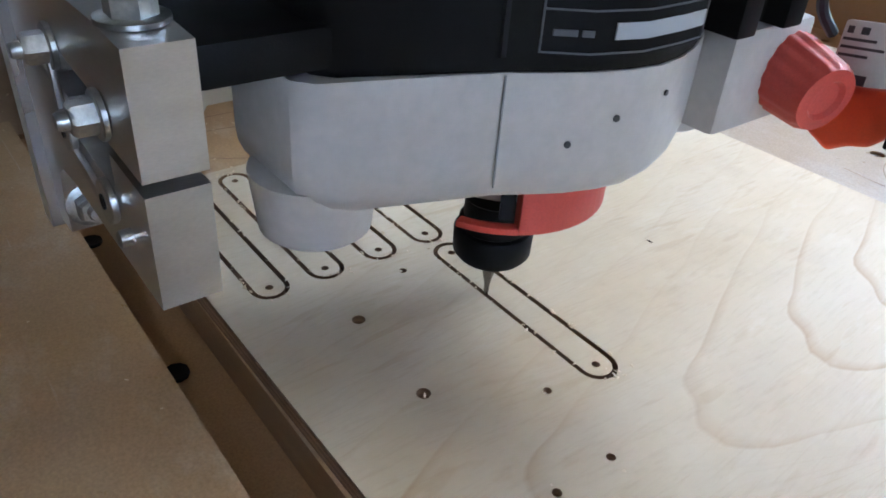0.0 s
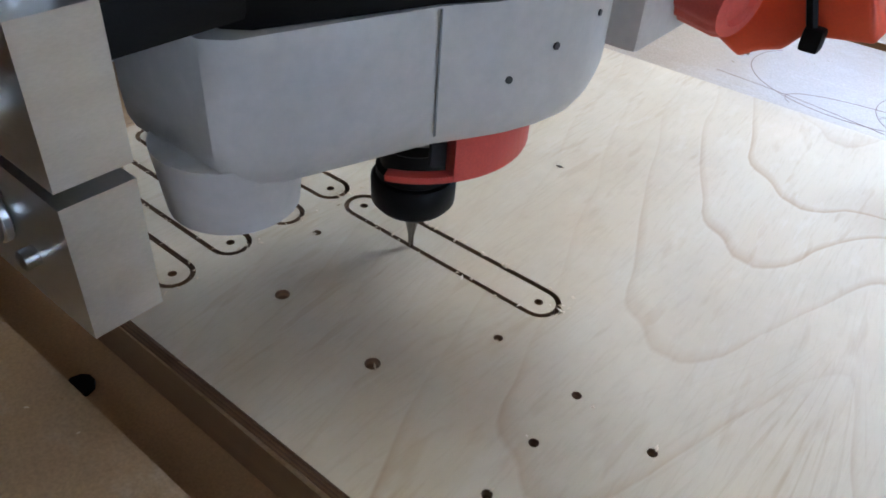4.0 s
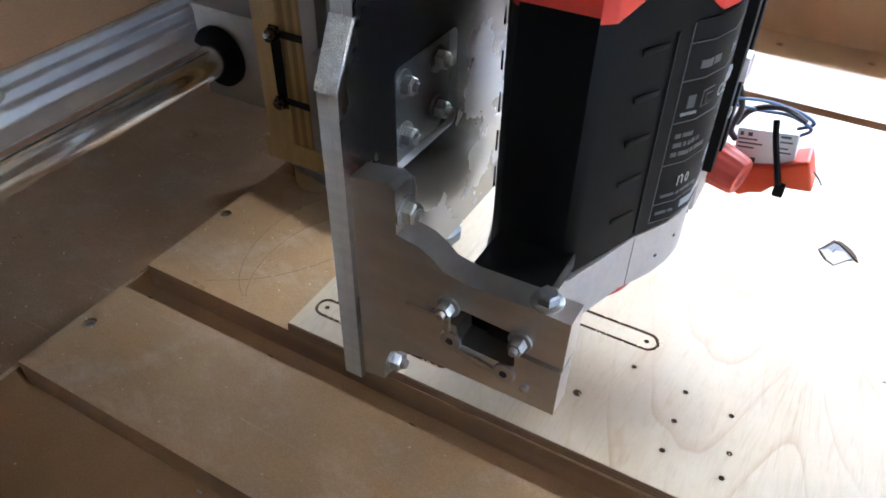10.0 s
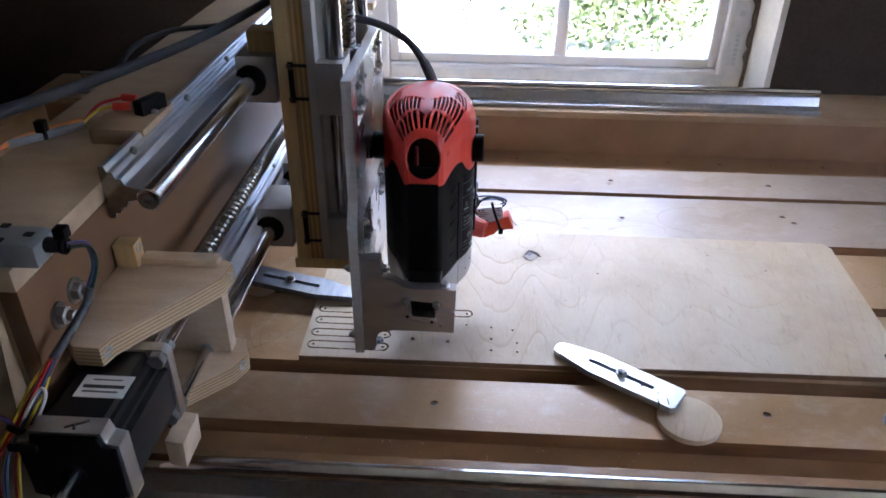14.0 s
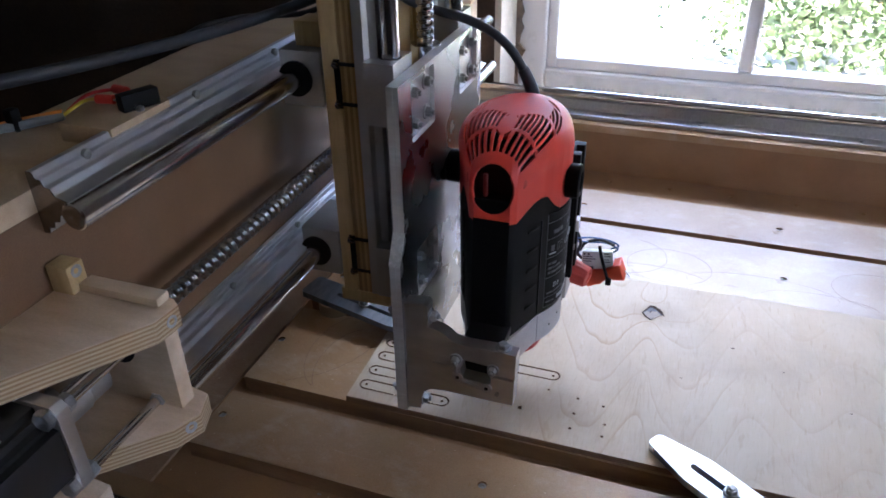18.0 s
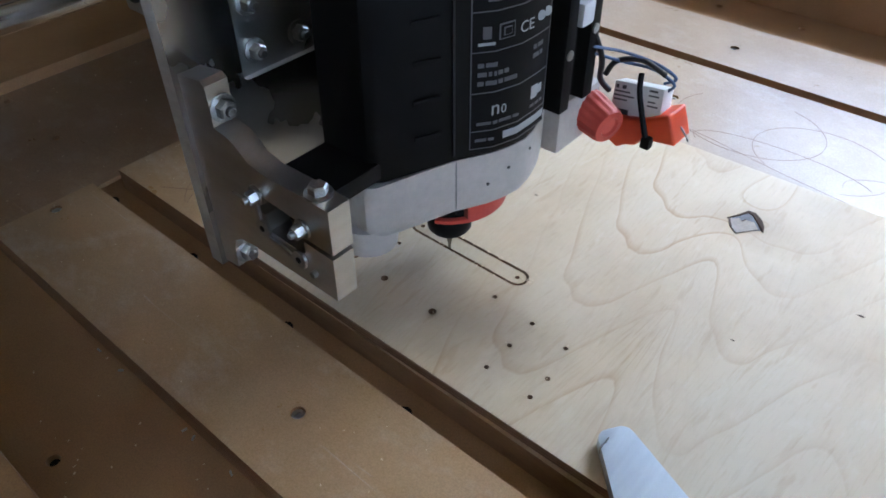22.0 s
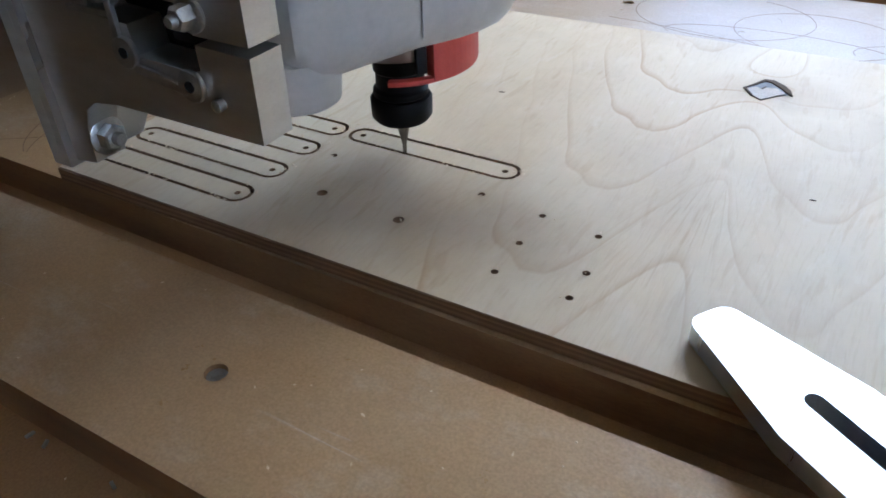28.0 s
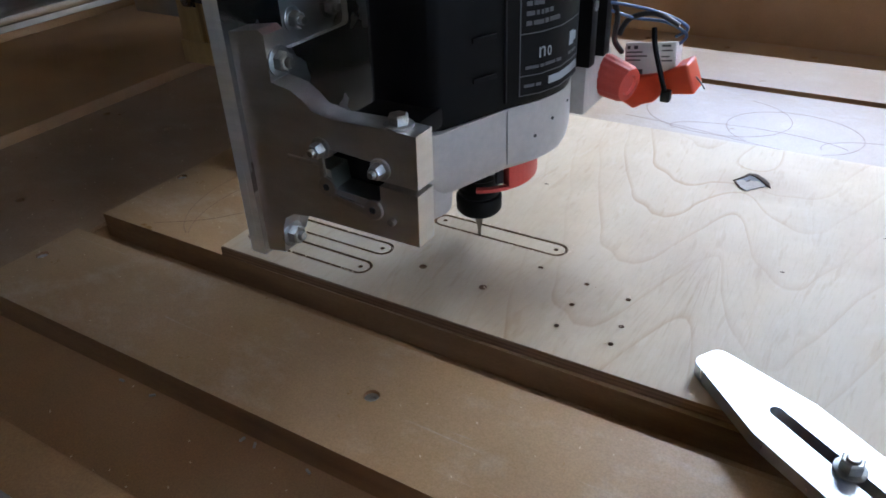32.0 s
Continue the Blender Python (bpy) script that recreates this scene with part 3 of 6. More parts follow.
# the opening in this unseen wall is added to let fill light in
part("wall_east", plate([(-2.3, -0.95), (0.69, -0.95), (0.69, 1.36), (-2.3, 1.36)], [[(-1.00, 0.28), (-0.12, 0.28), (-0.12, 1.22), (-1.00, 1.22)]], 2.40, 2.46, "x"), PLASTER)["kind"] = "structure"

# plastered reveal of the window, its far edges ragged
rv = thing("window_reveal", (0.29, 0.74, -0.02), "cream plastered window reveal with ragged edges", "reveal", kind="structure")
part("right_cheek", prism([(0.632, 0.80), (0.645, 0.6895), (0.655, 0.6895), (0.66, 0.80)], "z", -0.02, 0.76), REVEAL, rv)
part("left_cheek", prism([(-0.062, 0.80), (-0.07, 0.6895), (-0.08, 0.6895), (-0.085, 0.80)], "z", -0.02, 0.76), REVEAL, rv)
part("head", box(-0.07, 0.645, 0.6895, 0.80, 0.752, 0.77), REVEAL, rv)
part("sill", box(-0.07, 0.645, 0.6895, 0.80, -0.03, -0.012), REVEAL, rv)

# PVC window: outer frame, mullion, glazing bars, four panes
win = thing("window_1", (0.30, 0.785, -0.01), "white plastic casement window with glazing bars and protective film", "window", kind="structure")
def bar_profile(name, x0, x1, z0, z1, y0=0.775, y1=0.83, mat=PVC, bev=0.005):
    return part(name, box(x0, x1, y0, y1, z0, z1, bev, 3), mat, win)
for nm, x0, x1, z0, z1 in (("frame_side", 0.588, 0.635, -0.012, 0.75), ("frame_side", -0.062, -0.015, -0.012, 0.75), ("frame_bottom", -0.015, 0.588, -0.012, 0.048), ("frame_top", -0.015, 0.588, 0.69, 0.75)):
    fr = bar_profile(nm, x0, x1, z0, z1)
for nm, x0, x1, z0, z1 in (("sash_side", 0.570, 0.588, 0.048, 0.69), ("sash_side", -0.015, 0.003, 0.048, 0.69), ("sash_bottom", 0.003, 0.57, 0.048, 0.066), ("sash_top", 0.003, 0.57, 0.672, 0.69)):
    bar_profile(nm, x0, x1, z0, z1, 0.785, 0.822, PVC, 0.004)
bar_profile("glazing_bar", 0.289, 0.313, 0.066, 0.672, 0.787, 0.818, PVC, 0.005)
bar_profile("glazing_bar", 0.303, 0.57, 0.345, 0.363, 0.788, 0.817, PVC, 0.004)
bar_profile("glazing_bar", 0.003, 0.289, 0.345, 0.363, 0.788, 0.817, PVC, 0.004)
for x in (0.2915, 0.3075):
    bar_profile("bar_bead", x, x + 0.003, 0.066, 0.672, 0.7845, 0.7869, PVC, 0.0008)
for z in (0.3465, 0.3590):
    for x0, x1 in ((0.003, 0.2885), (0.3135, 0.57)):
        bar_profile("bar_bead", x0, x1, z, z + 0.0025, 0.7855, 0.7879, PVC, 0.0008)
for x0, x1 in ((0.003, 0.289), (0.313, 0.57)):
    for z0, z1 in ((0.066, 0.345), (0.363, 0.672)):
        p = part("pane", box(x0, x1, 0.802, 0.806, z0, z1), GLASS, win)
        p.visible_shadow = False
# film strips with pale print, as bars and rings
film = part("protective_film", box(-0.01, 0.60, 0.7722, 0.7735, 0.004, 0.042), FILM, win, "bluish protective film with faded print")
film2 = part("protective_film", box(0.596, 0.628, 0.7722, 0.7735, 0.03, 0.74), FILM, win, "bluish protective film with faded print")
for k in range(5):
    x = 0.055 + k * 0.115
    for j in range(7):
        part("print_bar", box(x + 0.0075 * j, x + 0.0075 * j + 0.0048, 0.7712, 0.7719, 0.018, 0.0245), PRINT_F, film)
    part("print_mark", box(x - 0.026, x - 0.018, 0.7712, 0.7719, 0.017, 0.025, 0.001), PRINT_F, film)
for k in range(5):
    z = 0.06 + k * 0.14
    for j in range(7):
        part("print_bar", box(0.6085, 0.6150, 0.7712, 0.7719, z + 0.0085 * j, z + 0.0085 * j + 0.0055), PRINT_F, film2)
    part("print_mark", box(0.607, 0.616, 0.7712, 0.7719, z + 0.088, z + 0.097, 0.001), PRINT_F, film2)
# ragged brown mortar left between the frame and its reveal
rng = random.Random(31)
for x0, side in ((0.6335, 1), (-0.0605, -1)):
    zs = [-0.012 + 0.762 * k / 60 for k in range(61)]
    inner = [(x0 - side * (0.001 + 0.011 * rng.random() ** 2 * (1 if (k // 6) % 3 else 0.2)), z) for k, z in enumerate(zs)]
    part("mortar_edge", prism(inner + [(x0 + side * 0.008, z) for z in reversed(zs)], "y", 0.7660, 0.7745), MORTAR, win, "ragged brown mortar along the frame")
xs = [-0.05 + 0.675 * k / 50 for k in range(51)]
part("mortar_edge", prism([(x, -0.011 + 0.0015 + 0.006 * rng.random() ** 2) for x in xs] + [(x, -0.0118) for x in reversed(xs)], "y", 0.7660, 0.7745), MORTAR, win, "ragged brown mortar along the frame")

# side window added in the unseen east wall to go with the fill lamp
ew = thing("fill_window", (2.42, -0.55, 0.28), "plain white side window, added unseen for fill light", "window", kind="structure")
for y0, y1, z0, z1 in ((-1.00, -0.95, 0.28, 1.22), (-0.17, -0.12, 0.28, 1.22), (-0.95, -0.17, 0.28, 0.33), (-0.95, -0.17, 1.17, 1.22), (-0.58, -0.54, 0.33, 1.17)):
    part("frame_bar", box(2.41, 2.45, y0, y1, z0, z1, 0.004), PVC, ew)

# ---- garden outside ----
part("ground", plate([(-90, -90), (90, -90), (90, 120), (-90, 120)], [[(-1.97, -2.38), (2.48, -2.38), (2.48, 0.905), (-1.97, 0.905)]], -1.0, -0.226), GRASS)["kind"] = "structure"
part("pavement", box(-4.0, 6.0, 0.92, 9.0, -0.30, -0.22), EARTH)["kind"] = "structure"
def leaf_clump(name, centre, spread, count, size, mat, seed):
    rng = random.Random(seed)
    verts, faces = [], []
    for _ in range(count):
        a, b = rng.uniform(0, 2 * math.pi), rng.gauss(0, 0.42)
        rad = rng.random() ** 0.5
        c = Vector(centre) + Vector((spread[0] * rad * math.cos(a), spread[1] * rad * math.sin(a), spread[2] * b))
        d = Vector((rng.gauss(0, 1), rng.gauss(0, 1), rng.gauss(-0.2, 0.7))).normalized()
        s = d.orthogonal().normalized()
        s = (s * math.cos(a) + d.cross(s) * math.sin(a))
        ln, wd = size * rng.uniform(0.6, 1.3), size * rng.uniform(0.25, 0.5)
        up = d.cross(s) * wd * 0.25
        k = len(verts)
        verts += [c, c + d * ln * 0.35 + s * wd + up, c + d * ln * 0.75 + s * wd * 0.7 + up, c + d * ln, c + d * ln * 0.75 - s * wd * 0.7 + up, c + d * ln * 0.35 - s * wd + up, c + d * ln * 0.5]
        faces += [(k, k + 1, k + 6), (k + 1, k + 2, k + 6), (k + 2, k + 3, k + 6), (k + 3, k + 4, k + 6), (k + 4, k + 5, k + 6), (k + 5, k, k + 6)]
    bm = bmesh.new()
    vs = [bm.verts.new(v) for v in verts]
    for f in faces:
        bm.faces.new([vs[i] for i in f])
    ob = part(name, bm, mat)
    return ob
for k, (c, sp, n, size, m) in enumerate((
        ((0.62, 1.75, -0.03), (0.24, 0.18, 0.19), 1500, 0.026, LEAF), ((0.90, 2.0, 0.05), (0.36, 0.25, 0.26), 1800, 0.030, LEAF_DARK), ((0.40, 1.8, -0.08), (0.20, 0.2, 0.14), 700, 0.026, LEAF),
        ((0.66, 1.72, 0.10), (0.07, 0.08, 0.14), 220, 0.022, LEAF_RED), ((0.30, 2.2, 0.0), (0.26, 0.25, 0.22), 600, 0.030, LEAF_DARK), ((0.80, 2.6, 0.20), (0.8, 0.4, 0.3), 1500, 0.040, LEAF), ((0.1, 2.9, 0.05), (0.6, 0.4, 0.25), 700, 0.05, LEAF))):
    tagged(leaf_clump("garden_shrub", c, sp, n, size, m, 11 + k), "sunlit leafy garden shrub outside the window", "shrub", "shrubs in the garden", "stuff")

# ---- machine bed ----
bed = thing("machine_bed", (0.25, 0.18, -0.12), "brown fibreboard bed of a milling machine on a bench", "machine bed")
screw_holes = [(-0.119, -0.152), (-0.034, -0.154), (0.051, -0.155), (-0.205, -0.019), (-0.285, -0.017), (-0.210, 0.114), (-0.205, 0.250), (-0.285, 0.114)]
far_row = [(-0.1 + 0.08 * k, 0.517) for k in range(14)]
part("base_board", plate([(-0.56, -0.17), (1.05, -0.17), (1.05, 0.545), (-0.56, 0.545)], [ring(x, y, 0.0034, 10) for x, y in screw_holes + far_row], -0.040, BED), MDF_RAW, bed)
part("under_box", box(-0.58, 1.07, -0.30, 0.68, -0.16, -0.0405, 0.002), MDF_RAW, bed)
for x0 in (-0.55, 1.0):
    for y0 in (-0.28, 0.60):
        part("leg", box(x0, x0 + 0.06, y0, y0 + 0.06, -0.90, -0.161, 0.003), PINE, bed)
part("far_upstand", box(-0.58, 1.07, 0.545, 0.66, -0.040, 0.0383, 0.002), MDF_RAW, bed)
part("far_ledge", box(-0.58, 1.07, 0.5415, 0.66, 0.0385, 0.0492, 0.0008), MDF, bed)
part("front_upstand", box(-0.58, 1.07, -0.30, -0.171, -0.040, 0.030, 0.002), MDF_RAW, bed)
part("end_upstand", box(-0.58, -0.555, -0.169, 0.543, -0.040, 0.045, 0.002), MDF_RAW, bed)
part("left_sheet", box(-0.553, -0.300, -0.168, 0.542, BED + 0.0003, BED + 0.012, 0.001), MDF_RAW, bed)

part("cross_board", plate([(-0.299, -0.1685), (-0.126, -0.1685), (-0.126, 0.5415), (-0.299, 0.5415)], [ring(x, y, 0.0034, 10) for x, y in screw_holes if x < -0.15], BED + 0.0003, BED + 0.0030), MDF_CROSS, bed, "greyish worn fibreboard sheet")

def screw_head(x, y, z, parent, r=0.0029):
    bm = lathe([(r * 0.4, -0.003), (r, -0.0003), (r, 0.0), (r * 0.55, 0.0), (r * 0.42, -0.0009)], (x, y, z), (0, 0, 1), 12)
    return part("screw", bm, ZINC, parent)
# heads coloured black for the shade in their countersunk holes
for x, y in screw_holes + far_row:
    part("screw", lathe([(0.001, -0.004), (0.0024, -0.0008), (0.0024, 0.0), (0.0012, 0.0), (0.0009, -0.0007)], (x, y, BED - 0.0024), (0, 0, 1), 12), BLACK, bed, "screw blackened for the shade in its hole")

SLATS = [(-0.104, -0.037, [(-0.104, -0.067), (0.127, -0.071), (0.43, -0.066), (0.72, -0.07)]),
         (-0.020, 0.095, [(-0.108, 0.040), (0.7, 0.04)]),
         (0.110, 0.223, [(-0.10, 0.16), (0.65, 0.16)]),
         (0.242, 0.362, [(-0.10, 0.30), (0.121, 0.301), (0.353, 0.299), (0.578, 0.300), (0.568, 0.316), (0.80, 0.30)]),
         (0.372, 0.452, [(-0.10, 0.41), (0.121, 0.407), (0.353, 0.412), (0.579, 0.411), (0.80, 0.41)])]
for y0, y1, scr in SLATS:
    slat = thing("bed_slat", (0.46, (y0 + y1) / 2, BED), "long brown fibreboard slat screwed to the bed, worn shiny", "slat", "slats of the bed")
    ragged = [(-0.113, y0 + 0.001), (1.04, y0), (1.04, y1), (-0.112, y1 - 0.001)]
    cut_sides(part("board", plate(ragged, [ring(x, y, 0.0036, 12) for x, y in scr], BED + 0.0003, TOP), MDF_FAR if y0 > 0.2 else MDF, slat), MDF_CUT)
    for x, y in scr:
        screw_head(x, y, TOP - 0.0016, slat, 0.0033)
    if y0 < -0.1:  # small black studs stand for shaded holes in the groove behind the front slat
        for k in range(8):
            part("groove_hole_stud", lathe([(0.0024, 0), (0.0040, 0.0006), (0.0040, 0.0020), (0.0014, 0.0016)], (-0.105 + k * 0.0872, y1 + 0.0046, BED + 0.0002), (0, 0, 1), 10), BLACK, slat)

# zinc bits added for the small bright glints along the front slat's foot
for k, x in enumerate((0.006, 0.027, 0.083, 0.090, 0.119, 0.31)):
    part("glint_bit", moved(box(-0.0014, 0.0014, -0.0005, 0.0005, 0, 0.0009, 0.0002), Matrix.Translation((x, -0.1062, BED)) @ Matrix.Rotation(0.7 * k, 4, "Z")), ZINC, bed, "zinc bit standing for a bright glint")

# supported round rails, far and front
def supported_rail(yc, z, x0, x1, face):
    r = thing("linear_rail", ((x0 + x1) / 2, yc, z), "long aluminium linear rail with a polished round steel shaft", "linear rail", "rails of the bed")
    h = 0.036
    poly = [(yc - face * 0.024, z), (yc - face * 0.024, z + 0.006), (yc - face * 0.010, z + 0.009), (yc - face * 0.006, z + 0.022), (yc + face * 0.004, z + 0.022), (yc + face * 0.008, z + 0.009), (yc + face * 0.022, z + 0.006), (yc + face * 0.022, z)]
    part("support", prism(poly, "x", x0, x1, 0.0008), ALU_DULL, r)
    part("shaft", rod((x0, yc, z + 0.0275), (x1, yc, z + 0.0275), 0.0072, 24), STEEL, r)
    for k in range(12):
        x = x0 + 0.05 + k * (x1 - x0 - 0.1) / 11
        part("bolt", lathe([(0.003, 0), (0.003, 0.003), (0.0022, 0.0034)], (x, yc - face * 0.017, z + 0.006), (0, 0, 1), 10), ZINC, r)
supported_rail(0.580, 0.0495, -0.50, 0.692, 1)
supported_rail(-0.2145, 0.0305, -0.50, 1.0, 1)

# ---- birch sheet on the bed, with milled strips ----
STRIPS = [(0.0, 0.07, y) for y in (0.0, 0.02, 0.041, 0.061)] + [(0.085, 0.153, 0.0615)]
DRILLED = [(0.085, 0.041, 0.0013), (0.153, 0.042, 0.0013), (0.179, 0.039, 0.0013), (0.179, 0.020, 0.0013), (0.179, 0.002, 0.0013), (0.201, 0.036, 0.0013), (0.205, 0.015, 0.0013), (0.205, 0.001, 0.0013), (0.099, 0.015, 0.0021), (0.135, 0.013, 0.0021)]
GROOVE = 0.0016
sheet = thing("plywood_sheet", (0.29, 0.11, TOP), "pale birch plywood sheet clamped to the bed, partly milled", "plywood sheet")
outer = [(-0.0105, -0.0190), (0.25, -0.0172), (0.586, -0.0132), (0.5895, 0.05), (0.597, 0.228), (0.590, 0.239), (0.30, 0.2415), (0.12, 0.2385), (-0.0135, 0.236)]
holes = [stadium(a, b, y, 0.0064) for a, b, y in STRIPS] + [ring(x, y, r, 12) for x, y, r in DRILLED]
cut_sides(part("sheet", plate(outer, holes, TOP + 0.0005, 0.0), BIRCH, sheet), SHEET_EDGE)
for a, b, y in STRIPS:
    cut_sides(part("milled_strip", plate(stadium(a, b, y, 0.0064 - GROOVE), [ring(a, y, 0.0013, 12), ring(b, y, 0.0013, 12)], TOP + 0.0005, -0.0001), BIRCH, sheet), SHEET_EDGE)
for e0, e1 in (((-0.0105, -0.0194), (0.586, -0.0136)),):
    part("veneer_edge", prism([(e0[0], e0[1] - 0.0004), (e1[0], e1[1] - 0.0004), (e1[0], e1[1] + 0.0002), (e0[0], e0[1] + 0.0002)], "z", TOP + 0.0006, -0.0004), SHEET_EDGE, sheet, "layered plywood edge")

for a, b, y in STRIPS:  # dark floor of each milled groove, set above the slat
    part("groove_floor", plate(stadium(a, b, y, 0.00635), [stadium(a, b, y, 0.00485)], TOP + 0.0006, -0.0032), CHAR, sheet, "dark groove floor")
    # dark plugs in the holes stand for the shade down there
    for x in (a, b):
        part("hole_shade_plug", plate(ring(x, y, 0.00128, 10), [], TOP + 0.0006, -0.0044), HOLE, sheet)
for x, y, r in DRILLED:
    part("hole_shade_plug", plate(ring(x, y, r * 0.985, 10), [], TOP + 0.0006, -0.0044), HOLE, sheet)

# ---- gantry: beam, rails, ball screw, motor ----
ORG[0] = Vector((TIP[0], 0, 0))
gy0, gy1 = -0.309, 0.50
beam = thing("gantry_beam", (-0.20, 0.1, 0.10), "plywood box beam of a milling machine gantry", "gantry beam")
part("top_board", box(-0.236, -0.1615, gy0, gy1, 0.273, 0.285, 0.001), PLY_DULL, beam)
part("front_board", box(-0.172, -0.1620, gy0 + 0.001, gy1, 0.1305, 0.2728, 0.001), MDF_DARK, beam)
part("rear_board", box(-0.236, -0.226, gy0 + 0.001, gy1, 0.1305, 0.2728, 0.001), MDF_RAW, beam)
part("bottom_board", box(-0.236, -0.1700, gy0 + 0.001, gy1, 0.1205, 0.1303, 0.001), MDF_RAW, beam)
part("end_board", box(-0.2258, -0.1722, gy0 + 0.002, gy0 + 0.014, 0.106, 0.2726, 0.001), PLY_DULL, beam)
part("far_end_plate", box(-0.312, -0.18, gy1 + 0.0005, gy1 + 0.018, 0.04, 0.326, 0.001), MDF_RAW, beam)
part("far_end_cap", box(-0.312, -0.18, gy1 - 0.002, gy1 + 0.022, 0.3262, 0.333, 0.001), PLY, beam)
part("near_side_plate", prism([(-0.32, 0.06), (-0.235, 0.06), (-0.235, 0.145), (-0.262, 0.2725), (-0.309, 0.2725), (-0.32, 0.2)], "x", -0.2255, -0.175), PLY_DULL, beam)
part("far_side_plate", box(-0.2258, -0.1722, 0.47, 0.4995, 0.056, 0.2725, 0.001), PLY_DULL, beam)
for y, z in ((-0.267, 0.246), (-0.285, 0.243)):
    b = part("bolt", merged(lathe([(0.0072, 0), (0.0072, 0.0012)], (-0.162, y, z), (1, 0, 0), 20), lathe([(0.0052, 0.0012), (0.0052, 0.005), (0.0042, 0.0056)], (-0.162, y, z), (1, 0, 0), 6), lathe([(0.003, 0.005), (0.003, 0.009), (0.0024, 0.0095)], (-0.162, y, z), (1, 0, 0), 12)), ZINC, beam)

def gantry_rail(name, z, y0, label):
    r = thing(name, (-0.145, 0.1, z), label, "linear rail", "rails of the gantry")
    half = [(-0.1612, 0.016), (-0.1578, 0.016), (-0.1568, 0.0128), (-0.1538, 0.0125), (-0.1528, 0.0092), (-0.1495, 0.0086), (-0.1480, 0.0050), (-0.1378, 0.0022)]
    poly = [(x, z + h) for x, h in half] + [(x, z - h) for x, h in half[::-1]]
    part("support", prism(poly, "y", y0, 0.468, 0.0004, 1), ALU_RAIL, r, angle=22)
    # thin plates make the near ends of rail and shaft darker
    part("rail_end_plate", prism([(x + 0.0002, h) for x, h in poly], "y", y0 - 0.0004, y0 - 0.0001), SCREW_STEEL, r, "thin dark plate over the rail's end")
    part("shaft_end", lathe([(0.0058, 0), (0.0050, 0.0002), (0.0012, 0.0002), (0.0008, 0.0001)], (-0.1325, y0 - 0.0071, z), (0, -1, 0), 24), SCREW_STEEL, r, "thin dark disc on the shaft's end")
    part("shaft", rod((-0.1325, y0 - 0.007, z), (-0.1325, 0.468, z), 0.0068, 24, 0.0006), STEEL, r)
    for k in range(8):
        part("bolt", lathe([(0.0026, 0), (0.0026, 0.0022), (0.0018, 0.0026)], (-0.155, y0 + 0.03 + k * 0.09, z + 0.013), (1, 0, 0), 10), ZINC, r)
    return r
gantry_rail("upper_rail", 0.2785, -0.217, "aluminium rail with polished steel shaft on the gantry face")
gantry_rail("lower_rail", 0.1435, -0.217, "aluminium rail with polished steel shaft low on the gantry")

def thread(axis_from, axis_to, r_core, r_out, pitch, seg=14, per=6):
    """A ball screw: round-bottomed helical thread on a core."""
    p, q = Vector(axis_from), Vector(axis_to)
    d = (q - p).normalized()
    s = d.orthogonal().normalized()
    u = d.cross(s)
    length = (q - p).length
    rows = int(length / pitch * per)
    verts, faces = [], []
    for i in range(rows + 1):
        for k in range(seg):
            a = 2 * math.pi * k / seg
            ph = (i / per - k / seg) % 1.0
            g = (ph - 0.56) / 0.44
            r = r_out if g < 0 else r_out - (r_out - r_core) * math.sin(math.pi * g) ** 0.7
            verts.append(p + d * (length * i / rows) + r * (math.cos(a) * s + math.sin(a) * u))
    for i in range(rows):
        for k in range(seg):
            j = (k + 1) % seg
            faces.append((i * seg + k, i * seg + j, (i + 1) * seg + j, (i + 1) * seg + k))
    bm = bmesh.new()
    vs = [bm.verts.new(v) for v in verts]
    for f in faces:
        bm.faces.new([vs[i] for i in f])
    bm.faces.new(vs[:seg][::-1]), bm.faces.new(vs[-seg:])
    bmesh.ops.recalc_face_normals(bm, faces=bm.faces)
    return bm
yscrew = thing("ball_screw", (-0.135, 0.1, 0.197), "long steel ball screw along the gantry", "ball screw")
part("threaded_shaft", thread((-0.1350, -0.205, 0.2040), (-0.1350, 0.46, 0.2040), 0.0049, 0.0064, 0.0066, 24, 12), SCREW_STEEL, yscrew, angle=80)
part("journal", rod((-0.1350, -0.262, 0.2040), (-0.1350, -0.2052, 0.2040), 0.0052, 18), STEEL, yscrew)

# motor mount of birch plywood
mount = thing("motor_mount", (-0.13, -0.25, 0.15), "birch plywood motor bracket bolted to the gantry", "motor bracket")
up = [(-0.1613, -0.2085), (-0.1613, -0.286), (-0.1515, -0.2965), (-0.1380, -0.2970), (-0.1355, -0.2880), (-0.0965, -0.2295), (-0.0950, -0.2140), (-0.100, -0.2105), (-0.135, -0.2085)]
part("upper_plate", prism(up, "z", 0.2200, 0.2325, 0.0006), PLY, mount)
part("upper_edge", prism([(x + 0.0003 * (1 if x > -0.14 else -1), y - 0.0003) for x, y in up], "z", 0.2205, 0.2320), PLY_EDGE, mount, "striped plywood edge")
low = [(-0.1615, -0.202), (-0.1615, -0.262), (-0.125, -0.262), (-0.098, -0.234), (-0.092, -0.220), (-0.097, -0.206), (-0.13, -0.200)]
part("lower_plate", prism(low, "z", 0.1560, 0.1690, 0.0006), PLY, mount)
part("lower_edge", prism([(x + 0.0003, y - 0.0003) for x, y in low], "z", 0.1565, 0.1685), PLY_EDGE, mount, "striped plywood edge")
part("bearing_plate", box(-0.1613, -0.102, -0.2205, -0.2105, 0.1692, 0.2198, 0.0006), PLY, mount)
part("top_batten", box(-0.1474, -0.1015, -0.2200, -0.2110, 0.2327, 0.2375, 0.001), PLY, mount)
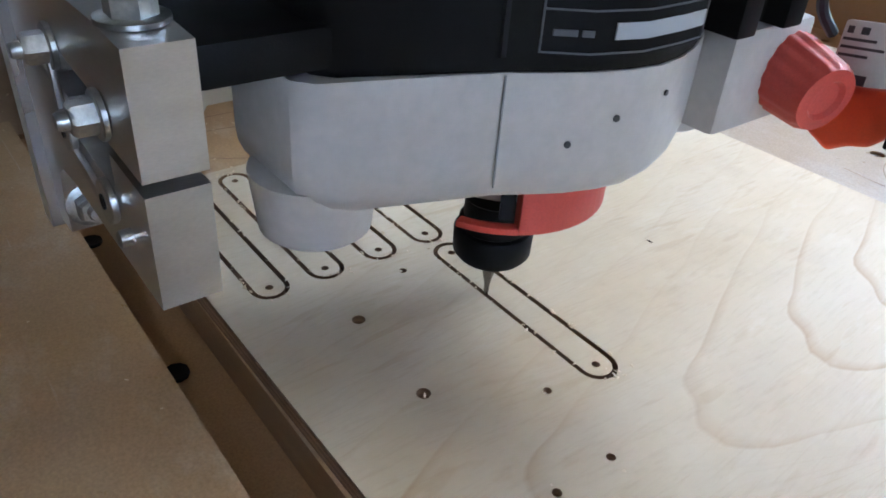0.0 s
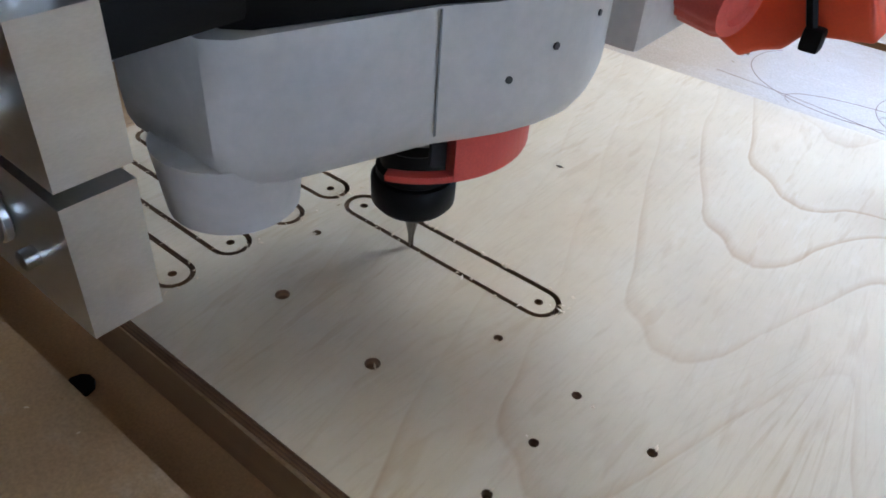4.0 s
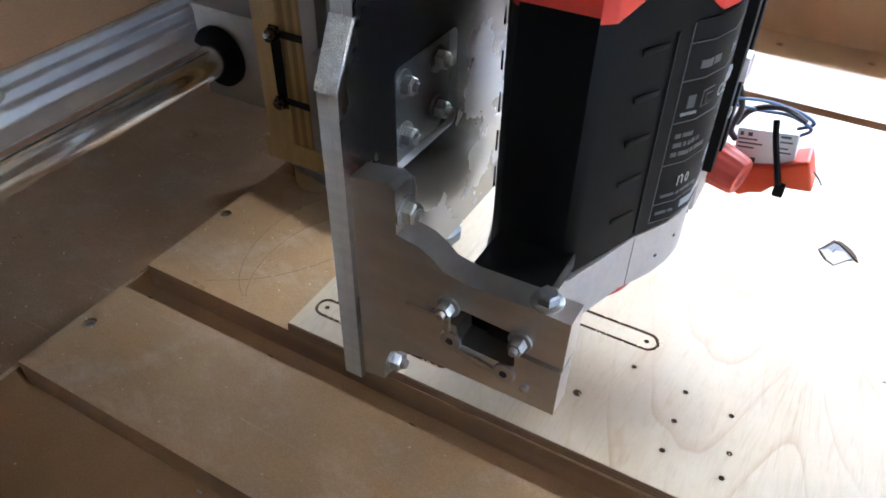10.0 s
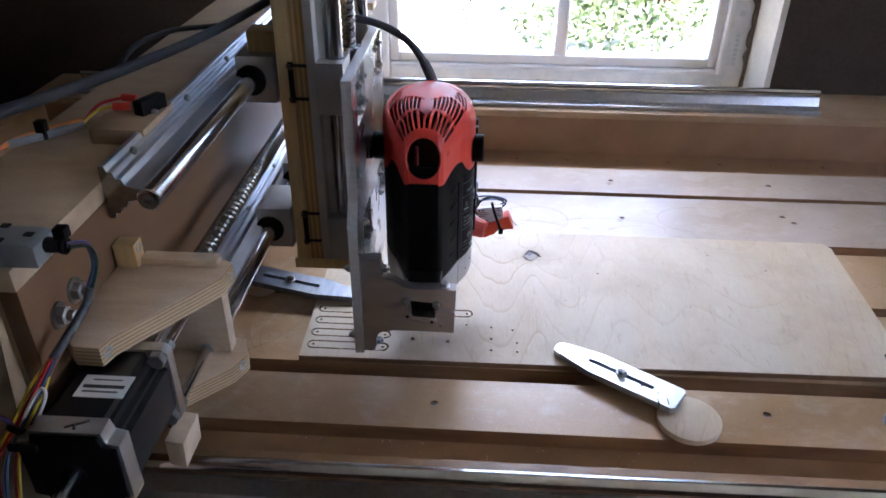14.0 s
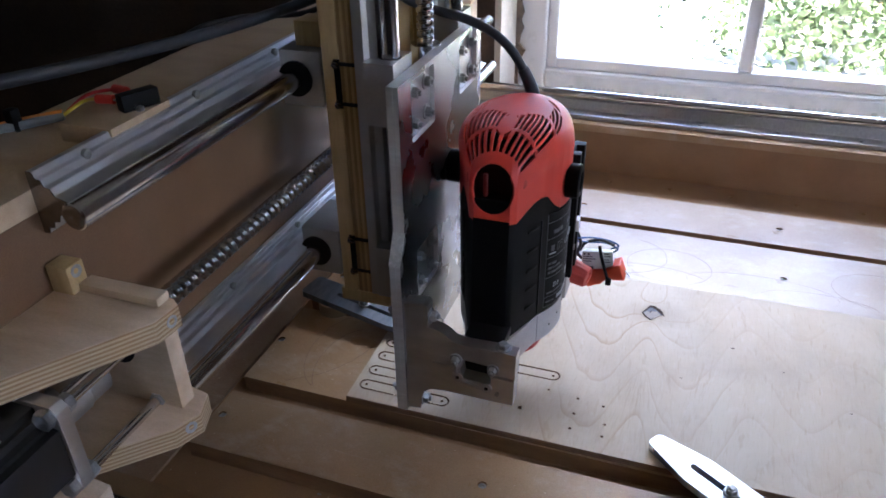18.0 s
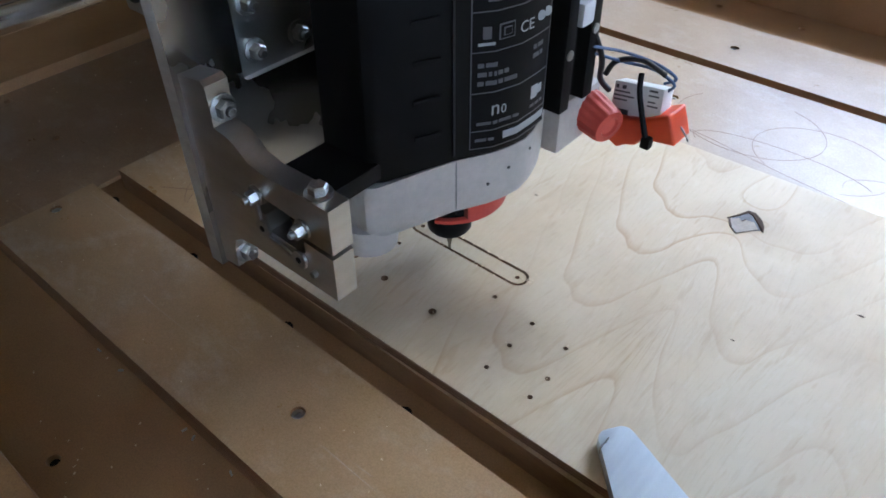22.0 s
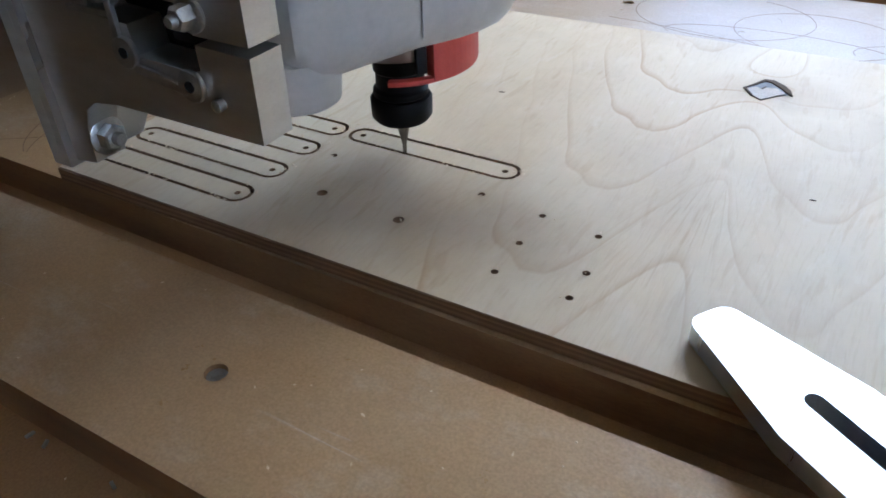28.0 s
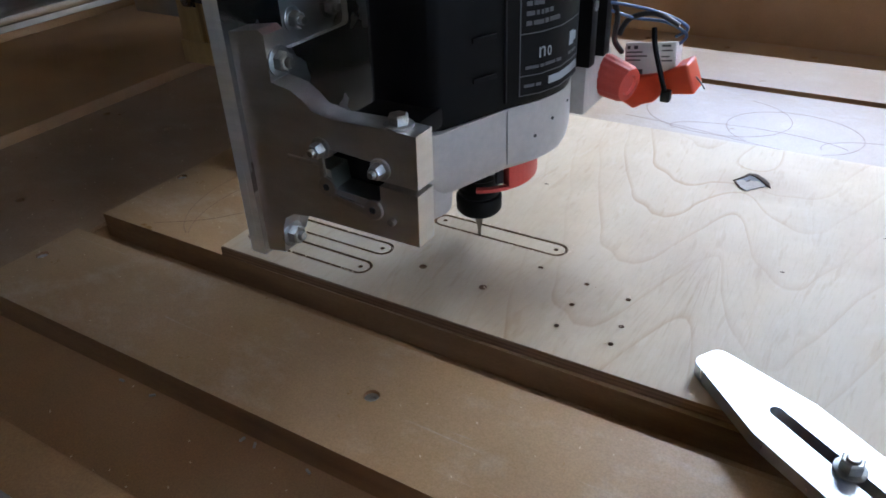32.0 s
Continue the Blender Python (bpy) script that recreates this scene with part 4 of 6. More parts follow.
part("corner_block", box(-0.1605, -0.1476, -0.2240, -0.2130, 0.2326, 0.2480, 0.001), PINE, mount)
for x, y, z, d in ((-0.1476, -0.2185, 0.2440, (1, 0, 0)), (-0.0955, -0.2200, 0.2265, (1, -0.1, 0)), (-0.1365, -0.2925, 0.2265, (1, -0.25, 0)), (-0.0942, -0.226, 0.1640, (1, -0.4, 0))):
    part("screw", lathe([(0.0012, -0.004), (0.0032, -0.0004), (0.0034, 0.0004), (0.0018, 0.0003), (0.0008, -0.0006)], (x, y, z), d, 14), ZINC, mount)
part("bearing", lathe([(0.009, 0), (0.012, 0.0006), (0.012, 0.004), (0.007, 0.0046)], (-0.1350, -0.2165, 0.2040), (0, -1, 0), 24), BLACK, mount)
for x, z in ((-0.1170, 0.1715), (-0.1170, 0.2125)):
    part("spacer_rod", rod((x, -0.272, z), (x, -0.2170, z), 0.0026, 12), STEEL, mount)
    part("nut", lathe([(0.0046, 0), (0.0046, 0.004)], (x, -0.2172, z), (0, -1, 0), 6), ZINC, mount)
    part("nut", lathe([(0.0046, 0), (0.0046, 0.004)], (x, -0.268, z), (0, -1, 0), 6), ZINC, mount)
part("lower_block", prism([(-0.1180, 0.1470), (-0.1085, 0.1450), (-0.1075, 0.1640), (-0.1180, 0.1655)], "y", -0.294, -0.270, 0.0006), PLY, mount)

motor = thing("stepper_motor", (-0.1425, -0.31, 0.172), "black square stepper motor with silver end plates", "motor")
mx, mz, mh = -0.138, 0.1925, 0.0249
def square(h, c):
    return [(mx + sx * (h - (c if k else 0)), mz + sz * (h - (0 if k else c))) for sx, sz, k in ((1, 1, 0), (1, 1, 1), (-1, 1, 1), (-1, 1, 0), (-1, -1, 0), (-1, -1, 1), (1, -1, 1), (1, -1, 0))]
def notched(h, c):
    out = []
    for sx, sz in ((1, 1), (-1, 1), (-1, -1), (1, -1)):
        pts = [(h, h - c), (h - c * 0.8, h - c * 0.8), (h - c, h)]
        pts = [(sx * a, sz * b) for a, b in pts]
        out += pts if sx * sz > 0 else pts[::-1]
    return [(mx + a, mz + b) for a, b in out]
part("front_flange", prism(square(mh + 0.0006, 0.003), "y", -0.2795, -0.2725, 0.0005), ALU, motor)
def fluted(h, c):
    out = []
    for sx, sz in ((1, 1), (-1, 1), (-1, -1), (1, -1)):
        pts = [(h, h - c), (h - c * 0.34, h - c * 0.94), (h - c * 0.34, h - c * 0.72), (h - c * 0.62, h - c * 0.62), (h - c * 0.72, h - c * 0.34), (h - c * 0.94, h - c * 0.34), (h - c, h)]
        pts = [(sx * a, sz * b) for a, b in pts]
        out += pts if sx * sz > 0 else pts[::-1]
    return [(mx + a, mz + b) for a, b in out]
part("stator", prism(fluted(mh - 0.0008, 0.0105), "y", -0.3295, -0.2797, 0.0003), GLOSS_BLACK, motor)
part("rear_plate", prism(notched(mh, 0.0075), "y", -0.3405, -0.3297, 0.0008), ALU, motor)
part("rear_cover", prism(notched(mh - 0.0012, 0.0078), "y", -0.3425, -0.3407, 0.0006), BLACK, motor)
part("boss", lathe([(0.006, 0), (0.006, 0.0008), (0.004, 0.001)], (mx, -0.3426, mz), (0, -1, 0), 18), BLACK, motor)
part("shaft", rod((mx, -0.369, mz), (mx, -0.3428, mz), 0.0031, 16), STEEL, motor)
part("coupling", merged(rod((mx, -0.2722, mz), (mx, -0.246, mz), 0.0095, 20), rod((mx, -0.2455, mz), (mx, -0.232, mz), 0.0086, 20)), ALU, motor)
lab = part("label", box(mx - 0.0080, mx + 0.0172, -0.3160, -0.3000, mz + mh - 0.0007, mz + mh - 0.0003), PAPER, motor, "white paper label")
for k, (w0, w1, h) in enumerate(((-0.003, 0.012, 0.0008), (-0.006, 0.015, 0.0022), (-0.005, 0.013, 0.0010))):
    y = -0.3030 - k * 0.0043
    part("print_line", box(mx + w0, mx + w1, y - h, y, mz + mh - 0.0003, mz + mh - 0.0001), PRINT_B if k == 1 else PRINT_G, lab)
for dx, dz in ((0.0205, 0.0205), (-0.0205, 0.0205), (0.0205, -0.0205)):
    part("flange_bolt", rod((mx + dx, -0.2835, mz + dz), (mx + dx, -0.268, mz + dz), 0.0026, 12), STEEL, motor)
    part("flange_nut", lathe([(0.0048, 0), (0.0050, 0.0006), (0.0050, 0.0040), (0.0044, 0.0046)], (mx + dx, -0.2797, mz + dz), (0, -1, 0), 6), ZINC, motor)

for a, b in (((-0.001, -0.3375), (0.009, -0.3325)), ((0.003, -0.3355), (0.004, -0.3385))):
    part("ink_mark", tube([(mx + a[0], a[1], mz + mh + 0.0002), (mx + b[0], b[1], mz + mh + 0.0002)], 0.0007, 5), PRINT_B, motor)

# ---- plug, limit switch and cables on the beam ----
plug = thing("cable_plug", (-0.19, -0.30, 0.285), "pair of grey plastic cable plugs screwed together", "cable plug")
part("plug_half", prism([(-0.178, 0.2852), (-0.1485, 0.2852), (-0.1485, 0.2962), (-0.152, 0.2978), (-0.178, 0.2978)], "y", -0.3065, -0.2885, 0.0014), GREY_MID, plug)
part("socket_half", box(-0.214, -0.1785, -0.3085, -0.2860, 0.2852, 0.2985, 0.0016), GREY_MID, plug)
part("collar", box(-0.1820, -0.1765, -0.3095, -0.2850, 0.2853, 0.2990, 0.001), GREY_MID, plug)
part("thumb_screw", lathe([(0.003, 0), (0.0035, 0.001), (0.0035, 0.007), (0.002, 0.008)], (-0.1775, -0.3105, 0.2915), (-1, 0, 0), 14), ZINC, plug)
for x, y in ((-0.170, -0.29), (-0.155, -0.297), (-0.166, -0.303)):
    part("clip_slot_shade", box(x - 0.002, x + 0.002, y - 0.0016, y + 0.0016, 0.2977, 0.2985), DARK, plug)
part("cable_boot", rod((-0.1486, -0.2965, 0.2925), (-0.1385, -0.2965, 0.2925), 0.0038, 14), RUBBER, plug)
part("zip_tie", merged(rod((-0.1412, -0.2965, 0.2925), (-0.1385, -0.2965, 0.2925), 0.0044, 14), box(-0.1425, -0.1365, -0.2995, -0.2935, 0.2965, 0.3025, 0.001)), BLACK, plug)

sw = thing("limit_switch", (-0.155, -0.13, 0.285), "small black limit switch with red crimp terminals on a plywood block", "limit switch")
part("block", prism([(-0.176, -0.166), (-0.142, -0.166), (-0.142, -0.118), (-0.152, -0.113), (-0.178, -0.138)], "z", 0.2853, 0.2955, 0.0007), PLY_DULL, sw)
part("switch_body", prism([(-0.157, -0.142), (-0.150, -0.145), (-0.142, -0.125), (-0.149, -0.122)], "z", 0.2957, 0.305, 0.0005), BLACK, sw)
for k, (y, z) in enumerate(((-0.140, 0.301), (-0.1335, 0.302))):
    part("crimp_terminal", rod((-0.170, y - 0.002 + k * 0.008, z), (-0.1595, y + k * 0.004, z), 0.0026, 12), RED, sw)
    part("spade", box(-0.160, -0.1515, y - 0.0014 + k * 0.004, y + 0.0014 + k * 0.004, z - 0.0004, z + 0.0004), ZINC, sw)
part("screw", lathe([(0.0022, 0), (0.0022, 0.002), (0.0014, 0.0024)], (-0.1455, -0.138, 0.2957), (0, 0, 1), 10), ZINC, sw)

def cable(name, pts, r, mat, label, cat="cable", seg=8):
    ob = part(name, tube(pts, r, seg), mat)
    return tagged(ob, label, cat)
cable("switch_cable", [(-0.300, -0.36, 0.25), (-0.262, -0.30, 0.268), (-0.236, -0.24, 0.2875), (-0.219, -0.178, 0.290), (-0.188, -0.150, 0.294)], lambda t: 0.0011 if t < 0.72 else 0.0021, WIRES["orange"], "thin orange two-core switch cable", "cable")
cable("switch_wire", [(-0.305, -0.37, 0.25), (-0.268, -0.295, 0.268), (-0.239, -0.235, 0.2872), (-0.222, -0.18, 0.2885)], 0.0010, WIRES["red"], "thin red switch wire", "wire")
cable("shrink_sleeve", [(-0.2205, -0.180, 0.2895), (-0.204, -0.165, 0.2905), (-0.1875, -0.150, 0.2925)], 0.0026, GREY_MID, "grey heat-shrink sleeve over switch wires", "cable sleeve")
cable("switch_lead", [(-0.188, -0.150, 0.2925), (-0.181, -0.141, 0.298), (-0.170, -0.142, 0.301)], 0.0010, WIRES["yellow"], "short yellow switch lead", "wire")
cable("switch_lead", [(-0.188, -0.150, 0.2925), (-0.182, -0.136, 0.300), (-0.169, -0.128, 0.302)], 0.0010, WIRES["red"], "short red switch lead", "wire")
tie = part("zip_tie", merged(lathe([(0.0030, 0), (0.0034, 0.0004), (0.0034, 0.0022), (0.0030, 0.0026)], (-0.206, -0.167, 0.2905), (0.7, 0.7, 0), 14), box(-0.208, -0.202, -0.170, -0.164, 0.293, 0.3005, 0.0008)), BLACK)
tagged(tie, "black zip tie round the switch cable", "zip tie")
cable("power_cable", [(-0.266, -0.45, 0.3628), (-0.247, -0.381, 0.3488), (-0.230, -0.312, 0.3375), (-0.213, -0.2425, 0.3280), (-0.196, -0.1735, 0.3215), (-0.180, -0.104, 0.3171), (-0.163, -0.035, 0.3155), (-0.145, 0.034, 0.3180), (-0.118, 0.075, 0.330)], 0.0037, RUBBER, "thick black rubber power cable sagging over the gantry", "cable", 14)
cable("thin_cable", [(-0.262, -0.01, 0.24), (-0.243, 0.01, 0.288), (-0.225, 0.06, 0.294), (-0.185, 0.10, 0.292), (-0.150, 0.125, 0.310), (-0.118, 0.10, 0.335)], 0.0023, RUBBER, "thin grey-black cable looping over the gantry top", "cable", 10)

for ob in [o for o in bpy.data.objects if o.parent is None and o.name.split(".")[0] in ("limit_switch", "switch_cable", "switch_wire", "shrink_sleeve", "switch_lead", "zip_tie")]:
    ob.location.x -= 0.014 * U  # set back from the rail

# loom of coloured motor wires
LOOM = [(-0.138, -0.2965, 0.2925), (-0.135, -0.287, 0.287), (-0.137, -0.281, 0.274), (-0.141, -0.282, 0.263), (-0.144, -0.288, 0.252), (-0.148, -0.299, 0.2445), (-0.154, -0.310, 0.235), (-0.161, -0.320, 0.222), (-0.1665, -0.332, 0.209), (-0.1715, -0.343, 0.192), (-0.172, -0.351, 0.165)]
rng = random.Random(4)
def loom_wire(c, k, count, first, last):
    a = 2 * math.pi * k / count
    pts = []
    for i in range(first, last):
        x, y, z = LOOM[i]
        s = 0.0011 + (0.0026 if i in (7, 8) else 0.0) + (0.006 if i >= 9 else 0)
        pts.append((x + s * math.cos(a + i * 0.3) + rng.uniform(-0.0006, 0.0006), y + rng.uniform(-0.001, 0.001), z + s * math.sin(a + i * 0.3)))
    cable("motor_wire", pts, 0.00095, WIRES[c], "thin " + c + " motor wire in a loose loom", "wire", 6)["group"] = "motor wires"
for k, c in enumerate(("black", "violet", "blue", "green")):  # dark leads from the plug into the sleeve
    loom_wire(c, k, 4, 0, 6)
for k, c in enumerate(("yellow", "black", "white", "red", "violet", "yellow", "blue", "red")):  # bright leads below the sleeve
    loom_wire(c, k, 8, 5, len(LOOM))
cable("motor_wire", [(-0.1665, -0.332, 0.209), (-0.160, -0.327, 0.221), (-0.156, -0.322, 0.2265), (-0.153, -0.325, 0.224), (-0.158, -0.332, 0.212), (-0.166, -0.338, 0.200)], 0.00095, WIRES["white"], "slack white motor wire standing up in a loop", "wire", 6)["group"] = "motor wires"
cable("motor_wire", [(-0.1665, -0.332, 0.209), (-0.172, -0.334, 0.219), (-0.178, -0.338, 0.222), (-0.180, -0.341, 0.214), (-0.174, -0.340, 0.204)], 0.00095, WIRES["violet"], "slack violet motor wire looping aside", "wire", 6)["group"] = "motor wires"
sl = part("heat_shrink", tube([(-0.1418, -0.2835, 0.2600), (-0.1440, -0.2880, 0.2520), (-0.1480, -0.2990, 0.2445), (-0.1540, -0.3100, 0.2350)], 0.0022, 12), GREY_DARK)
tagged(sl, "grey braided sleeve round the motor wires", "cable sleeve")
tie2 = part("zip_tie", merged(lathe([(0.0050, 0), (0.0056, 0.0005), (0.0056, 0.0026), (0.0050, 0.003)], (-0.1660, -0.3310, 0.2105), (-0.4, -0.8, -1), 16), box(-0.164, -0.150, -0.3460, -0.3435, 0.2085, 0.2125, 0.0008)), BLACK)
tagged(tie2, "black zip tie round the motor wires", "zip tie")

# ---- carriage that slides along the gantry ----
ORG[0] = Vector((TIP[0], TIP[1], 0))
post = thing("carriage_post", (-0.09, -0.03, 0.116), "upright post of laminated plywood and aluminium profile", "machine post")
for y0, y1 in ((-0.0785, -0.060), (0.052, 0.070)):
    part("outer_lath", box(-0.1095, -0.0978, y0, y1, 0.116, 0.470, 0.0006), PINE, post, "knotty pine lath")
    part("laminated_upright", box(-0.0974, -0.0862, y0 + 0.0006, y1, 0.116, 0.470, 0.0006), PLY_EDGE_X, post)
part("back_panel", box(-0.1095, -0.099, -0.0598, 0.0518, 0.116, 0.470, 0.0008), PINE, post)
part("foot_board", box(-0.1125, -0.0580, -0.0780, 0.069, 0.1055, 0.1158, 0.0008), PINE, post)
for y in (-0.0695, 0.061):
    part("profile_support", prism([(-0.0860, y - 0.010), (-0.0860, y + 0.010), (-0.079, y + 0.010), (-0.077, y + 0.006), (-0.0715, y + 0.0045), (-0.0715, y - 0.0045), (-0.077, y - 0.006), (-0.079, y - 0.010)], "z", 0.1165, 0.468, 0.0005), ALU_BLOCK, post)
for zc in (0.279, 0.1485):
    for dz in (-0.0135, 0.0135):
        part("slot_shade", box(-0.0985, -0.0864, -0.0788, -0.0778, zc + dz - 0.0012, zc + dz + 0.0012), DARK, post)
        part("bolt", merged(lathe([(0.0030, 0), (0.0030, 0.001)], (-0.0990, -0.0792, zc + dz), (0, -1, 0), 16), lathe([(0.0024, 0.001), (0.0024, 0.0034), (0.0018, 0.0038)], (-0.0990, -0.0792, zc + dz), (0, -1, 0), 6)), SCREW_STEEL, post)
    part("washer_plate", box(-0.1012, -0.0968, -0.0792, -0.0786, zc - 0.0165, zc + 0.0165), BLACK, post)
# corner plate at the head of the post
top_pl = [(-0.1135, 0.389), (-0.0835, 0.389), (-0.0835, 0.4465), (-0.006, 0.4465), (-0.006, 0.470), (-0.1135, 0.470)]
part("corner_plate", prism(top_pl, "y", -0.0835, -0.0796, 0.0007), ALU_BRUSHED, post, "brushed aluminium corner plate")
part("head_board", box(-0.1125, -0.0065, -0.0793, 0.0695, 0.4702, 0.4802, 0.0008), PINE, post)
for x, z in ((-0.106, 0.402), (-0.091, 0.402), (-0.106, 0.4235), (-0.091, 0.4235), (-0.106, 0.4455), (-0.091, 0.4455), (-0.077, 0.457), (-0.050, 0.456), (-0.022, 0.454)):
    part("socket_screw", lathe([(0.0030, 0), (0.0032, 0.0006), (0.0028, 0.0016), (0.0014, 0.0016), (0.0012, 0.0008)], (x, -0.0836, z), (0, -1, 0), 14), ZINC, post)

for y in (-0.0695, 0.061):
    zr = thing("vertical_shaft", (-0.0640, y, 0.117), "upright polished steel shaft of the milling head", "steel shaft", "vertical shafts")
    part("shaft", rod((-0.0650, y, 0.1172), (-0.0650, y, 0.4695), 0.0062, 24), STEEL, zr)
zsc = thing("vertical_ball_screw", (-0.0650, -0.004, 0.117), "upright steel ball screw of the milling head", "ball screw")
part("threaded_shaft", thread((-0.0655, -0.004, 0.1175), (-0.0655, -0.004, 0.469), 0.0047, 0.0062, 0.0056, 20, 10), SCREW_STEEL, zsc, angle=80)
part("ball_nut", lathe([(0.011, 0), (0.0115, 0.0006), (0.0115, 0.026), (0.011, 0.0266)], (-0.0655, -0.004, 0.262), (0, 0, 1), 20), STEEL, zsc)

# bearing blocks on the gantry shafts
for zc in (0.2785, 0.1435):
    for y in (-0.050, 0.045):
        bb = thing("bearing_block", (-0.130, y, zc - 0.02), "aluminium linear bearing block with a black rubber seal", "bearing block", "bearing blocks on the gantry shafts")
        blockp = [(-0.1440 + 0.0, zc - 0.019), (-0.1133, zc - 0.019), (-0.1133, zc + 0.019), (-0.144, zc + 0.019)]
        part("housing", prism(blockp, "y", y - 0.024, y + 0.024, 0.0012), ALU_BLOCK, bb)
        part("seal", lathe([(0.0072, 0), (0.0122, 0.0003), (0.0122, 0.0022), (0.0075, 0.0028)], (-0.1325, y - 0.0241, zc), (0, -1, 0), 24), BLACK, bb)
part("spacer_block", box(-0.1350, -0.1135, -0.066, -0.045, 0.2982, 0.3150, 0.001), PINE)
tagged(bpy.data.objects["spacer_block"], "pine spacer block above the upper bearing", "wooden block")

hook = thing("cable_hook", (-0.062, 0.085, 0.300), "small plywood cable hook on the post", "cable hook")
part("hook", prism([(-0.066, 0.300), (-0.0545, 0.300), (-0.0545, 0.3065), (-0.0625, 0.3065), (-0.0625, 0.3415), (-0.0545, 0.3415), (-0.0545, 0.348), (-0.066, 0.348)], "y", 0.0698, 0.092, 0.0005), PLY_DULL, hook)
part("crimp_cap", lathe([(0.0012, 0), (0.0018, 0.001), (0.0032, 0.010), (0.0034, 0.012), (0.002, 0.0125)], (-0.0665, 0.085, 0.357), (1, 0, 0), 14), RED, hook, "red crimp cap")
part("wire", tube([(-0.0662, 0.085, 0.357), (-0.072, 0.084, 0.356), (-0.080, 0.080, 0.352), (-0.084, 0.072, 0.345)], 0.0011, 6), WIRES["black"], hook)

# ---- milling head that slides up and down ----
ORG[0] = Vector(TIP)
zp = thing("head_plate", (-0.0525, -0.01, 0.035), "tall milled aluminium plate that carries the router", "aluminium plate")
prof = [(-0.110, 0.0355), (-0.110, 0.166), (-0.0995, 0.1850), (-0.0995, 0.288), (0.078, 0.288), (0.078, 0.075), (0.062, 0.060), (-0.066, 0.060), (-0.082, 0.0355)]
def rrect(y0, y1, z0, z1, r=0.003):
    pts = []
    for cy, cz, a0 in ((y1 - r, z1 - r, 0), (y0 + r, z1 - r, 90), (y0 + r, z0 + r, 180), (y1 - r, z0 + r, 270)):
        pts += [(cy + r * math.cos(radians(a0 + k * 30)), cz + r * math.sin(radians(a0 + k * 30))) for k in range(4)]
    return pts
pockets = [rrect(-0.078, -0.034, 0.119, 0.160), rrect(0.022, 0.066, 0.119, 0.160), rrect(-0.078, -0.034, 0.243, 0.2845), rrect(0.022, 0.066, 0.243, 0.2845)]
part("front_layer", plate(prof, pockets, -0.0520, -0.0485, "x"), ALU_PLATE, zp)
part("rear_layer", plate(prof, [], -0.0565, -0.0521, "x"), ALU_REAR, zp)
# cut edges get a paler metal, their bright reflection put in as colour
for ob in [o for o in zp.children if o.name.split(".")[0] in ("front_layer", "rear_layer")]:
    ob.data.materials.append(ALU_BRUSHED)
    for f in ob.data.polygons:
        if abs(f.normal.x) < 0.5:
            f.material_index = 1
part("sawn_edge", prism([(-0.1108, 0.1662), (-0.1106, 0.1650), (-0.0990, 0.1846), (-0.1000, 0.1864)], "x", -0.0567, -0.0483), ALU_ROUGH, zp, "rough bright sawn edge")
def hex_bolt(at, axis, r, parent, name="bolt", tall=0.0045, stud=True):
    bms = [lathe([(r * 1.35, 0), (r * 1.42, 0.0002), (r * 1.42, 0.0010), (r * 1.35, 0.0012)], at, axis, 20), lathe([(r, 0.0012), (r, tall), (r * 0.82, tall + 0.0007)], at, axis, 6)]
    if stud:
        bms.append(lathe([(r * 0.52, tall), (r * 0.52, tall + 0.002), (r * 0.42, tall + 0.0026)], at, axis, 12))
    return part(name, merged(*bms), ZINC, parent)
for y0 in (-0.078, 0.022):
    for z0, z1 in ((0.119, 0.160), (0.243, 0.2845)):
        for y, z in ((y0 + 0.010, z0 + 0.010), (y0 + 0.034, z0 + 0.010), (y0 + 0.010, z1 - 0.010), (y0 + 0.034, z1 - 0.010)):
            hex_bolt((-0.0520, y, z), (1, 0, 0), 0.0038, zp)
for y, z in ((-0.101, 0.050), (-0.101, 0.122)):
    hex_bolt((-0.0565, y, z), (-1, 0, 0), 0.0038, zp, "nut", 0.004)

for y in (-0.0695, 0.061):
    for z0 in (0.1205, 0.2555):
        bl = thing("shaft_bearing", (-0.066, y, z0), "square aluminium bearing block on the upright shaft", "bearing block", "bearing blocks on the upright shafts")
        part("housing", plate([(-0.0775, y - 0.0160), (-0.0567, y - 0.0160), (-0.0567, y + 0.0160), (-0.0775, y + 0.0160)], [ring(-0.0650, y, 0.0074, 20)], z0, z0 + 0.0415), ALU_BLOCK, bl)
        part("bushing", plate(ring(-0.0650, y, 0.0073, 20), [ring(-0.0650, y, 0.00635, 20)], z0 + 0.001, z0 + 0.040), BLACK, bl)

cl = thing("router_clamp", (0.0, -0.102, 0.0375), "milled aluminium clamp bracket with a slit and a spring lever", "clamp bracket")
cpoly = [(-0.0483, 0.0372), (-0.0385, 0.0385), (-0.0375, 0.0500), (-0.0350, 0.0565), (-0.0300, 0.0598), (-0.0200, 0.0612), (0.0330, 0.0612), (0.0335, 0.0832), (0.0165, 0.0838), (0.0165, 0.0775), (0.0135, 0.0765), (-0.0055, 0.0775), (-0.0065, 0.0855), (-0.0185, 0.0862), (-0.0200, 0.0885), (-0.0185, 0.0905), (-0.0065, 0.0910), (-0.0055, 0.0945), (0.0165, 0.0930), (0.0165, 0.0862), (0.0338, 0.0858), (0.0342, 0.1070), (0.0215, 0.1075), (-0.0030, 0.1068), (-0.0120, 0.1085), (-0.0165, 0.1125), (-0.0215, 0.1155), (-0.0305, 0.1172), (-0.0305, 0.1350), (-0.0330, 0.1368), (-0.0483, 0.1345)]
part("bracket", plate(cpoly, [], -0.1075, -0.0968, "y"), ALU, cl)
